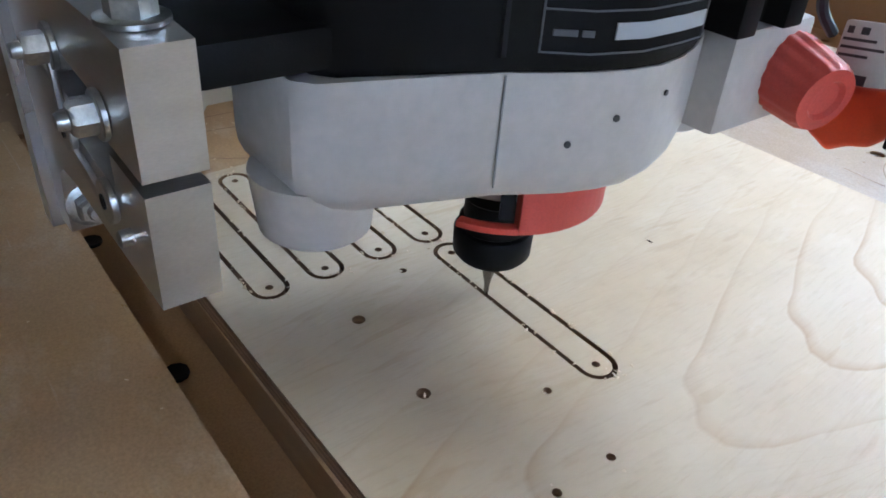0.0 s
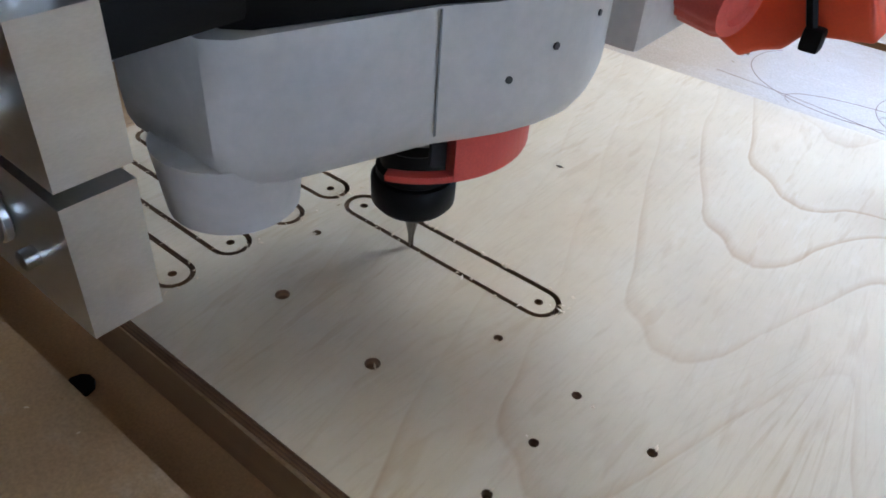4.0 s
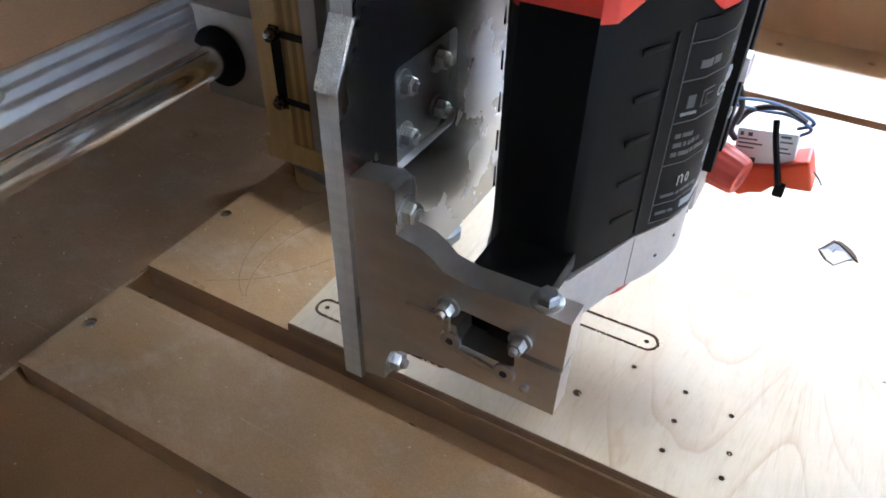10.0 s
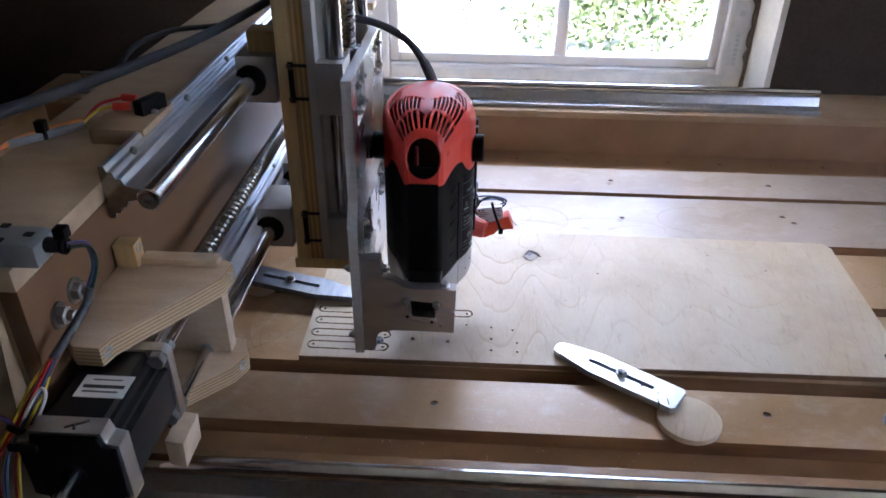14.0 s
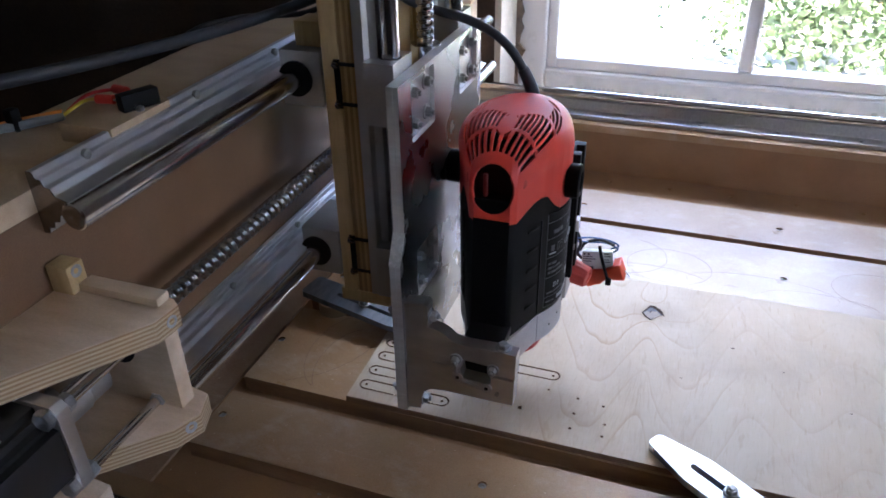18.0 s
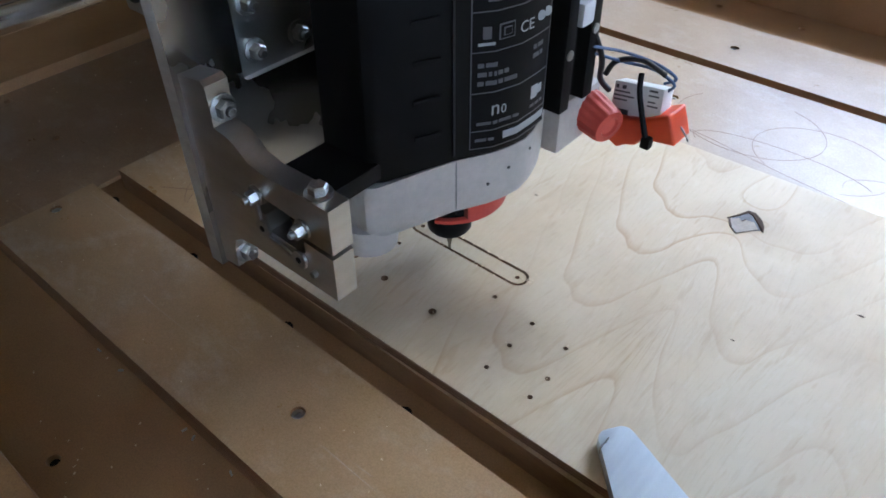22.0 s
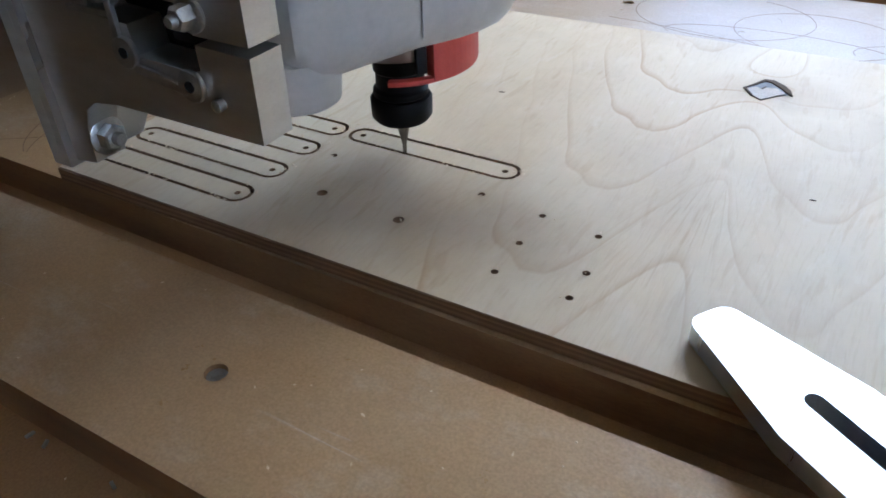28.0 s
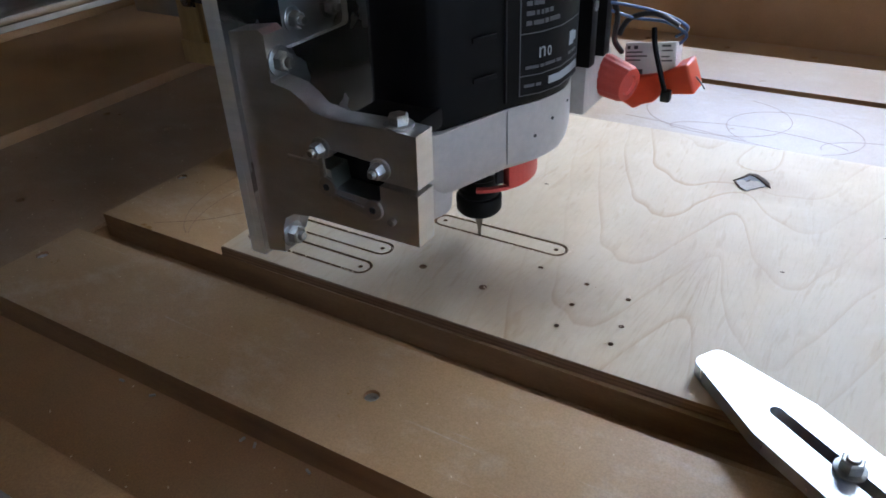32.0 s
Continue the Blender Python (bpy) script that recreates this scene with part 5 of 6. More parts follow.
hex_bolt((-0.0305, -0.1020, 0.1240), (1, 0, 0), 0.0042, cl)
hex_bolt((-0.0384, -0.1020, 0.0455), (1, 0, 0), 0.0042, cl)
hex_bolt((0.0235, -0.1020, 0.1072), (0, 0, 1), 0.0040, cl, "bolt", 0.004, False)
hex_bolt((-0.0095, -0.1076, 0.0945), (0, -1, 0), 0.0031, cl)
hex_bolt((0.0180, -0.1076, 0.0915), (0, -1, 0), 0.0031, cl)
part("lever_strip", merged(box(-0.0108, -0.0086, -0.1092, -0.1078, 0.0800, 0.0945, 0.0003), lathe([(0.0040, 0), (0.0043, 0.0003), (0.0043, 0.0013), (0.0040, 0.0016)], (-0.0082, -0.1077, 0.0785), (0, -1, 0), 18),
     prism([(-0.0070, 0.0760), (-0.0060, 0.0735), (0.0120, 0.0700), (0.0130, 0.0722), (0.0030, 0.0748)], "y", -0.1090, -0.1078, 0.0003), lathe([(0.0040, 0), (0.0043, 0.0003), (0.0043, 0.0013), (0.0040, 0.0016)], (0.0135, -0.1077, 0.0735), (0, -1, 0), 18),
     box(-0.0270, -0.0110, -0.1088, -0.1078, 0.0868, 0.0885, 0.0003)), ALU_DULL, cl, "bent metal lever strip")
for x, z in ((-0.0082, 0.0785), (0.0135, 0.0735)):
    part("lever_hole_shade", lathe([(0.0015, 0), (0.0015, 0.0003)], (x, -0.1093, z), (0, -1, 0), 12), DARK, cl)
part("slider", prism([(0.0030, 0.0900), (0.0160, 0.0895), (0.0160, 0.0810), (0.0030, 0.0815)], "y", -0.1020, -0.0985, 0.0004), BLACK, cl)
# black sheet added behind the opening in place of the cavity's shade
part("slot_shade_back", box(-0.0215, 0.0175, -0.0968, -0.0950, 0.0750, 0.0965), BLACK, cl, "dark sheet standing for the shade behind the slot")
for x, z in ((0.0215, 0.0700),):
    part("pin", lathe([(0.0016, 0), (0.0016, 0.0026), (0.0009, 0.003)], (x, -0.1070, z), (0, -1, 0), 12), ZINC, cl)

# ---- the router ----
rt = thing("router_motor", (0.003, 0, 0.056), "red, black and grey electric router held in the clamp", "router")
CX = 0.003
def section(w, yf, nose, k=1.0):
    """Plan outline of the body: round waist of half width w, drawn out to a flat nose fore and aft."""
    right = [(nose, -yf), (nose + 0.004, -yf + 0.0035), (w * 0.70, -w * 0.80), (w * 0.80, -w * 0.62), (w * 0.90, -w * 0.42), (w * 0.97, -w * 0.2), (w, 0.0)]
    right += [(x, -y) for x, y in right[-2::-1]]
    pts = right + [(-x, y) for x, y in right[::-1]]
    return [(CX + x * k, y * k) for x, y in pts]
def loft(levels):
    """Skins a stack of outlines: (z, outline)."""
    bm = bmesh.new()
    rings = [[bm.verts.new((x, y, z)) for x, y in o] for z, o in levels]
    n = len(rings[0])
    for a, b in zip(rings, rings[1:]):
        for k in range(n):
            bm.faces.new((a[k], a[(k + 1) % n], b[(k + 1) % n], b[k]))
    bm.faces.new(rings[0][::-1]), bm.faces.new(rings[-1])
    bmesh.ops.recalc_face_normals(bm, faces=bm.faces)
    return bm
W = 0.0425
part("lower_housing", loft([(z, section(W, 0.074, 0.0135, k)) for z, k in ((0.0585, 0.80), (0.0590, 0.860), (0.0602, 0.910), (0.0620, 0.950), (0.0645, 0.980), (0.0675, 0.996), (0.0710, 1.0))] + [(0.0895, section(W, 0.074, 0.0135, 1.0)), (0.0905, section(W, 0.074, 0.0135, 0.995))]), GREY, rt, "grey plastic lower housing")
for sx in (1, -1):
    part("housing_seam", box(CX + sx * 0.0303 - 0.00012, CX + sx * 0.0303 + 0.00012, -0.0343, -0.0338, 0.0645, 0.0903), GREY_MID, rt)
for y, z, r in ((-0.0200, 0.0745, 0.0008), (-0.0100, 0.0800, 0.0008), (0.0045, 0.0835, 0.0007)):
    part("housing_mark", lathe([(r, 0), (r, 0.0004)], (CX + W * (1 - 0.55 * (y / W) ** 2) * (1.0 if abs(y) > 0.008 else 0.998) - 0.0002, y, z), (1, y / W, 0), 10), PRINT_B, rt)
for sy in (-1, 1):
    part("column_boss", lathe([(0.0118, 0), (0.0130, 0.0010), (0.0142, 0.012), (0.0146, 0.0155)], (CX + 0.003, sy * 0.0635, 0.0502), (0, 0, 1), 32), GREY, rt, "round grey plunge-column boss")
part("neck", lathe([(0.0175, 0), (0.0222, 0.0008), (0.0232, 0.007), (0.030, 0.0125)], (0, 0, 0.0462), (0, 0, 1), 32), ALU_DULL, rt)
part("collet_sleeve", lathe([(0.0098, 0), (0.0108, 0.0008), (0.0108, 0.0030), (0.0096, 0.0042), (0.0094, 0.0100), (0.0102, 0.0108), (0.0102, 0.0260)], (0, 0, 0.0262), (0, 0, 1), 28), BLACK, rt)
part("collet_nut", lathe([(0.0050, 0), (0.0105, 0.0003), (0.0120, 0.0022), (0.0122, 0.0092), (0.0115, 0.0102), (0.0096, 0.0106)], (0, 0, 0.0160), (0, 0, 1), 32), BLACK, rt, "matt black collet nut")
part("cutter", lathe([(0.00035, 0), (0.0008, 0.0012), (0.0009, 0.0045), (0.0024, 0.0120), (0.0030, 0.0140), (0.0030, 0.0170)], (0, 0, -0.0004), (0, 0, 1), 16), SCREW_STEEL, rt, "thin tapered steel cutter")
def arc_shell(r0, r1, a0, a1, z0, z1, n=20):
    pts = [(r1 * math.cos(radians(a0 + (a1 - a0) * k / n)), r1 * math.sin(radians(a0 + (a1 - a0) * k / n))) for k in range(n + 1)]
    pts += [(r0 * math.cos(radians(a1 + (a0 - a1) * k / n)), r0 * math.sin(radians(a1 + (a0 - a1) * k / n))) for k in range(n + 1)]
    return prism(pts, "z", z0, z1, 0.0006)
part("spindle_lock", merged(arc_shell(0.0240, 0.0302, -32, 88, 0.0415, 0.0590), arc_shell(0.0264, 0.0298, -64, -31, 0.0412, 0.0432)), RED_DULL, rt, "red curved spindle-lock lever")
part("lever_gap_shade", arc_shell(0.0232, 0.0262, -42, -33, 0.0435, 0.0585, 4), DARK, rt)

# black motor casing
part("motor_casing", loft([(0.0907, section(W, 0.070, 0.0130, 0.985)), (0.0925, section(W, 0.070, 0.0130, 1.0)), (0.165, section(W, 0.068, 0.0130, 1.0)), (0.2030, section(W, 0.066, 0.0130, 0.99))]), BLACK, rt, "black plastic motor casing")
part("casing_foot", box(CX - 0.013, CX + 0.017, -0.0925, -0.0640, 0.0925, 0.1010, 0.0016), BLACK, rt)
for sx in (1, -1):
    for k in range(5):
        z = 0.108 + k * 0.0165
        bm = box(-0.0060, 0.0060, -0.0004, 0.0004, -0.0010, 0.0010, 0.0003)
        part("grip_rib", moved(bm, Matrix.Translation((CX + sx * 0.0262, -0.0470, z)) @ Matrix.Rotation(radians(sx * 66), 4, "Z")), BLACK, rt)
    for x, y in ((0.0296, -0.0350),):
        part("casing_groove_shade", box(CX + sx * x - 0.0005, CX + sx * x + 0.0005, y - 0.0008, y + 0.0006, 0.094, 0.176), DARK, rt)

# red vented cap: a skin with slots cut through, over a liner coloured as shade
def cap_bm():
    cols, rows = 560, 170
    base = section(W, 0.066, 0.0130, 1.0)
    m = len(base)
    # even columns along the outline
    per = [0.0]
    for k in range(m):
        a, b = Vector(base[k]), Vector(base[(k + 1) % m])
        per.append(per[-1] + (b - a).length)
    def outline(s):
        d = (s % 1.0) * per[-1]
        for k in range(m):
            if per[k + 1] >= d:
                t = (d - per[k]) / max(per[k + 1] - per[k], 1e-9)
                return Vector(base[k]).lerp(Vector(base[(k + 1) % m]), t)
    outs = [outline(c / cols) for c in range(cols)]
    front = min(range(cols), key=lambda c: outs[c].y + abs(outs[c].x - CX))
    bm = bmesh.new()
    grid, info = [], []
    for i in range(rows + 1):
        f = i / rows
        ring_, inf = [], []
        for c in range(cols):
            p = outs[c]
            nx, ny = (p.x - CX) / W, p.y / 0.066
            zlow = 0.179
            if p.y < 0:
                g = max(0.0, -ny)
                zlow = 0.179 + 0.016 * math.exp(-((abs(nx) - 0.66) / 0.27) ** 2) * min(1.0, max(0.0, (g - 0.25) / 0.2)) + 0.004 * math.exp(-(nx / 0.3) ** 2) * min(1.0, max(0.0, (g - 0.6) / 0.3))
            else:
                zlow = 0.179
            # upright wall first, then a rounded crown
            if f < 0.45:
                z, k = zlow + (0.2185 - zlow) * f / 0.45, 1.006
                run = z - 0.2125
            else:
                q = (f - 0.45) / 0.55
                z = 0.2185 + 0.0265 * math.sin(q * math.pi / 2)
                k = 1.006 * max(0.0, math.cos(q * math.pi / 2)) ** 0.42
                run = 0.006 + math.hypot(z - 0.2185, 0.055 * (1.006 - k))
            w = 0.0 if f < 0.3 else min(1.0, (f - 0.3) / 0.45)
            w = w * w * (3 - 2 * w)
            ang = math.atan2(p.y / 0.062, (p.x - CX) / W)
            px, py = (p.x - CX) * (1 - w) + W * math.cos(ang) * w, p.y * (1 - w) + 0.062 * math.sin(ang) * w
            v = Vector((CX + px * k, py * k, z))
            ring_.append(bm.verts.new(v))
            off = (c - front + cols // 2) % cols - cols // 2
            inf.append((off / cols * per[-1] * k, run))
        grid.append(ring_)
        info.append(inf)
    def keep(v, side, run):
        """False where a slot or the front opening goes through the skin."""
        if v.y > 0.028 or (v.z > 0.2440 and v.y > -0.006):
            return True
        u = v.x - CX
        if v.y < -0.04 and (u / 0.0150) ** 2 + ((v.z - 0.2105) / 0.0180) ** 2 < 1:
            return False
        if (u / 0.0062) ** 2 + ((v.y + 0.028) / 0.015) ** 2 < 1 and v.z > 0.228:
            return True
        r, a = math.hypot(side, run), math.atan2(side, run)
        tier = next((t for t in ((0.0235, 0.0390), (0.0415, 0.0570), (0.0595, 0.0750), (0.0775, 0.0930)) if t[0] < r < t[1]), None)
        if tier is None or abs(a) > 1.12:
            return True
        step = 0.0060 / ((tier[0] + tier[1]) / 2)
        return (a / step + 0.25) % 1.0 < 0.40
    for i in range(rows):
        for c in range(cols):
            j = (c + 1) % cols
            vs = (grid[i][c], grid[i][j], grid[i + 1][j], grid[i + 1][c])
            mid = sum((v.co for v in vs), Vector()) / 4
            if keep(mid, (info[i][c][0] + info[i + 1][c][0]) / 2, (info[i][c][1] + info[i + 1][c][1]) / 2):
                try:
                    bm.faces.new(vs)
                except ValueError:
                    pass
    bmesh.ops.remove_doubles(bm, verts=bm.verts, dist=0.00005)
    loose = [v for v in bm.verts if not v.link_faces]
    bmesh.ops.delete(bm, geom=loose, context="VERTS")
    bmesh.ops.recalc_face_normals(bm, faces=bm.faces)
    return bm
cap = part("cap", cap_bm(), RED, rt, "red plastic vented motor cap")
sol = cap.modifiers.new("wall", "SOLIDIFY")
sol.thickness, sol.offset = 0.0022, -1.0
part("cap_inside", loft([(0.2032, section(W, 0.066, 0.0130, 0.86)), (0.2185, section(W, 0.066, 0.0130, 0.80)), (0.2310, section(W, 0.066, 0.0130, 0.62)), (0.2370, section(W, 0.066, 0.0130, 0.30))]), CAP_IN, rt, "liner coloured dark for the shade inside the cap")
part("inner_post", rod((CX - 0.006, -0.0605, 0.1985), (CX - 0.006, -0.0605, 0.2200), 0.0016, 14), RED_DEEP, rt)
part("cap_crest", moved(lathe([(0.0062, 0), (0.0058, 0.0012), (0.0042, 0.0021), (0.0012, 0.0026)], (0, 0, 0), (0, 0, 1), 24), Matrix.Translation((CX, -0.024, 0.2390)) @ Matrix.Rotation(radians(20), 4, "X") @ Matrix.Diagonal((1.0, 1.8, 1.0, 1.0))), RED, rt)
for sx in (1, -1):
    part("cap_screw_seat", lathe([(0.0036, 0), (0.0036, 0.0012), (0.0030, 0.0014)], (CX + sx * 0.0185, -0.0560, 0.2135), (sx * 0.75, -0.65, 0.1), 14), RED_DULL, rt)
    x0 = CX + sx * 0.0405
    part("brush_cap", lathe([(0.0125, 0), (0.0128, 0.0006), (0.0128, 0.0095), (0.0115, 0.0105), (0.0085, 0.0105), (0.0075, 0.0085)], (x0, -0.004, 0.1960), (sx, 0, 0), 28), BLACK, rt)

# guide channel, knob and arm on the right flank
part("guide_channel", prism([(0.028, 0.0225), (0.0480, 0.0225), (0.0480, 0.0300), (0.0415, 0.0300), (0.0415, 0.0420), (0.0480, 0.0420), (0.0480, 0.0500), (0.028, 0.0500)], "z", 0.0935, 0.2050, 0.0006), BLACK, rt, "black plastic depth-guide channel")
for y, z in ((0.0262, 0.122), (0.0460, 0.128)):
    part("screw", lathe([(0.0024, 0), (0.0024, 0.0006), (0.0012, 0.0008)], (0.0480, y, z), (1, 0, 0), 12), ZINC, rt)
part("clear_insert", box(0.0418, 0.0500, 0.0312, 0.0408, 0.1330, 0.1440, 0.0016), NEON, rt)
part("knob_arm", prism([(0.026, 0.066), (0.0300, 0.066), (0.0440, 0.066), (0.0440, 0.0930), (0.026, 0.0930)], "y", 0.030, 0.066, 0.002), GREY, rt)
def ribbed_knob():
    bm = bmesh.new()
    seg, prof_ = 64, [(0.0075, 0), (0.0105, 0.001), (0.0108, 0.006), (0.0096, 0.0195), (0.0085, 0.0215), (0.0055, 0.0218), (0.0045, 0.0205)]
    d = Vector((0.85, -0.25, -0.12)).normalized()
    turn = Vector((0, 0, 1)).rotation_difference(d).to_matrix()
    rings = []
    for r, h in prof_:
        rings.append([bm.verts.new(Vector((0.0385, 0.0590, 0.0800)) + turn @ Vector(((r * (1 if k % 4 < 2 or h > 0.02 else 0.955)) * math.cos(2 * math.pi * k / seg), (r * (1 if k % 4 < 2 or h > 0.02 else 0.955)) * math.sin(2 * math.pi * k / seg), h))) for k in range(seg)])
    for a, b in zip(rings, rings[1:]):
        for k in range(seg):
            bm.faces.new((a[k], a[(k + 1) % seg], b[(k + 1) % seg], b[k]))
    bm.faces.new(rings[0][::-1]), bm.faces.new(rings[-1])
    return bm
part("depth_knob", ribbed_knob(), RED_DULL, rt, "dusty red ribbed knob")

# rating plate: bars for what cannot be read, and the signs that can
PLATE_Y = -0.008  # how far the rating plate sits towards the nose
def flank(y):
    s = max(0.0, 1 - (y / 0.0425) ** 2) ** 0.5
    return CX + W * (0.985 if abs(y) < 0.012 else s * 1.015) + 0.0012
FLANK_Y = [y + PLATE_Y for y in (-0.021, -0.012, 0, 0.012, 0.021)]
def face(y):
    return float(np.interp(y, FLANK_Y, [flank(v) for v in FLANK_Y])) - 0.0004
def on_flank(name, y0, y1, z0, z1, mat, proud=0.0003):
    y0, y1 = y0 + PLATE_Y, y1 + PLATE_Y
    ys = [y0] + [v for v in FLANK_Y if y0 < v < y1] + [y1]
    return part(name, loft([(z, [(face(y) - 0.0002, y) for y in ys] + [(face(y) + proud, y) for y in reversed(ys)]) for z in (z0, z1)]), mat, plate_ob)
plate_ob = part("rating_plate", loft([(z, [(face(y) - 0.0008, y) for y in FLANK_Y] + [(face(y), y) for y in reversed(FLANK_Y)]) for z in (0.0945, 0.178)]), BLACK, rt, "black rating plate with pale print")
for z in (0.0949, 0.1035, 0.1215, 0.1395, 0.1560, 0.1700):
    on_flank("rule", -0.0205, 0.0205, z, z + 0.00035, PRINT_G)
for y in (-0.0205, 0.0202):
    on_flank("rule", y, y + 0.0003, 0.0949, 0.1775, PRINT_G)
# lines of small print, word by word: start, base, height and the words' lengths in millimetres
for y, z, h, words in ((-0.0185, 0.0985, 0.0013, (4, 2)), (-0.0180, 0.1065, 0.0013, (5, 2, 6, 3)), (0.0085, 0.1065, 0.0012, (3, 3, 2)), (-0.0180, 0.1250, 0.0018, (2, 4, 2, 6)), (-0.0180, 0.1290, 0.0018, (3, 1, 1, 2, 2)), (-0.0180, 0.1330, 0.0018, (2, 4)), (0.0085, 0.1300, 0.0018, (4, 2)), (0.0085, 0.1340, 0.0018, (2, 4)), (-0.0150, 0.1600, 0.0030, (5, 4)), (0.0030, 0.1600, 0.0030, (5, 3))):
    for w in words:
        on_flank("print_bar", y, y + w * 0.001, z, z + h, PRINT_G)
        y += w * 0.001 + 0.0008
on_flank("serial_strip", -0.0070, 0.0200, 0.0978, 0.1012, PRINT_W)
on_flank("tool_picture", 0.0090, 0.0135, 0.1105, 0.1165, PRINT_W)
on_flank("tool_picture", 0.0135, 0.0170, 0.1115, 0.1155, PRINT_W)
on_flank("bin_mark", -0.0180, -0.0125, 0.1423, 0.1435, PRINT_W)
on_flank("bin_mark", -0.0165, -0.0138, 0.1450, 0.1500, PRINT_G)
for y in (0.0122, 0.0174):
    part("round_mark", moved(lathe([(0.0021, 0), (0.0021, 0.0003)], (0, 0, 0), (1, 0, 0), 18), Matrix.Translation((face(y + PLATE_Y) + 0.0002, y + PLATE_Y, 0.1475)) @ Matrix.Rotation(-0.25, 4, "Z")), PRINT_W, plate_ob)
def sign(body, y, z, size, mat):
    y += PLATE_Y
    cu = bpy.data.curves.new("print_sign", "FONT")
    cu.body, cu.size, cu.extrude = body, size * U, 0.00008
    cu.materials.append(mat)
    ob = new("print_sign", cu)
    ob.parent = plate_ob
    ang = math.degrees(math.asin(max(-1, min(1, y / 0.0425))))
    ob.matrix_local = Matrix.Translation((Vector((face(y) + 0.0006, y, z)) + ORG[0]) * U - rt.location) @ pose(0, 0, 0, 90, 0, 90 + 0.6 * ang)
    return ob
sign("n", -0.0135, 0.1108, 0.0098, PRINT_W)
sign("0", -0.0090, 0.1108, 0.0060, PRINT_W)
sign("CE", -0.0016, 0.1445, 0.0066, PRINT_W)
# the double square of insulated tools
on_flank("double_square", -0.0108, -0.0038, 0.1440, 0.1505, PRINT_G)
on_flank("double_square_gap", -0.0103, -0.0043, 0.1445, 0.1500, BLACK, 0.0005)
on_flank("double_square_core", -0.0091, -0.0055, 0.1456, 0.1489, PRINT_G, 0.0007)
on_flank("double_square_gap", -0.0087, -0.0059, 0.1460, 0.1485, BLACK, 0.0009)

# interference capacitor with its wires, tied to the arm
capa = thing("suppressor", (0.065, 0.072, 0.062), "white suppressor block zip-tied to an orange terminal", "electrical part")
tilt = Matrix.Translation((0.0640, 0.073, 0.0875)) @ Matrix.Rotation(radians(-8), 4, "Y") @ Matrix.Rotation(radians(-16), 4, "X")
wb = part("block", moved(box(-0.0135, 0.0135, -0.0055, 0.0055, -0.0115, 0.0065, 0.0012), tilt), PVC, capa, "white plastic capacitor block")
for x0, x1, z0, z1 in ((-0.0120, -0.0105, 0.0030, 0.0048), (-0.0085, -0.0065, 0.0030, 0.0048), (0.006, 0.0105, 0.0040, 0.0050), (-0.0125, -0.004, 0.0012, 0.0019), (-0.0125, -0.0015, -0.0008, -0.0001), (-0.0125, -0.005, -0.0028, -0.0021), (-0.012, -0.0035, -0.0095, -0.0070), (0.006, 0.0115, 0.0018, 0.0025), (0.006, 0.0100, -0.0012, -0.0005), (0.006, 0.0115, -0.0032, -0.0025)):
    part("print_bar", moved(box(x0, x1, -0.0058, -0.0055, z0, z1), tilt), PRINT_G, wb)
ot = Matrix.Translation((0.0690, 0.0715, 0.0750)) @ Matrix.Rotation(radians(-14), 4, "Y")
part("terminal", moved(prism([(-0.019, 0.0085), (-0.006, 0.0060), (0.004, 0.0060), (0.018, 0.0095), (0.020, -0.0065), (0.003, -0.0050), (-0.002, -0.0090), (-0.008, -0.0095), (-0.013, -0.0115), (-0.0195, -0.006)], "y", -0.009, 0.008, 0.0018, 3), ot), ORANGE, capa, "bright orange plastic terminal")
part("zip_tie", merged(tube([(0.0650, 0.0655, 0.1035), (0.0675, 0.0615, 0.096), (0.0720, 0.0605, 0.083), (0.0750, 0.0608, 0.0740), (0.0760, 0.0635, 0.0705)], 0.0015, 6), moved(box(-0.0025, 0.0025, -0.0025, 0.0025, -0.003, 0.003, 0.001), Matrix.Translation((0.0760, 0.0610, 0.0715)))), BLACK, capa)
for k, pts in enumerate(([(0.047, 0.048, 0.118), (0.056, 0.060, 0.112), (0.070, 0.066, 0.110), (0.080, 0.070, 0.104), (0.076, 0.074, 0.097)], [(0.047, 0.046, 0.122), (0.058, 0.058, 0.118), (0.072, 0.066, 0.113), (0.0805, 0.070, 0.107), (0.0745, 0.072, 0.1015)])):
    part("blue_wire", tube([(x, y, z - 0.003) for x, y, z in pts], 0.0008, 8), WIRES["blue"], capa, "blue insulated wire")
part("black_wire", tube([(0.046, 0.048, 0.126), (0.050, 0.052, 0.112), (0.0475, 0.058, 0.098), (0.050, 0.064, 0.090)], 0.0015, 8), WIRES["black"], capa, "black insulated wire")
part("black_wire", tube([(0.049, 0.060, 0.100), (0.054, 0.060, 0.1085), (0.066, 0.0625, 0.1115), (0.077, 0.066, 0.106)], 0.0014, 8), WIRES["black"], capa, "black insulated wire")
part("wire_end", tube([(0.0870, 0.0715, 0.0800), (0.0905, 0.0705, 0.0775), (0.0930, 0.0700, 0.0745)], 0.0005, 6), ZINC, capa)

# mains cord of the router
cord = thing("mains_lead", (0.0, 0.05, 0.20), "black rubber mains lead with a tapered strain relief", "mains lead")
part("strain_relief", tube([(0.0080, 0.046, 0.2180), (0.0050, 0.049, 0.2320), (0.0005, 0.050, 0.2460), (-0.0060, 0.050, 0.2590)], lambda t: 0.0066 - 0.0022 * t, 14), RUBBER, cord)
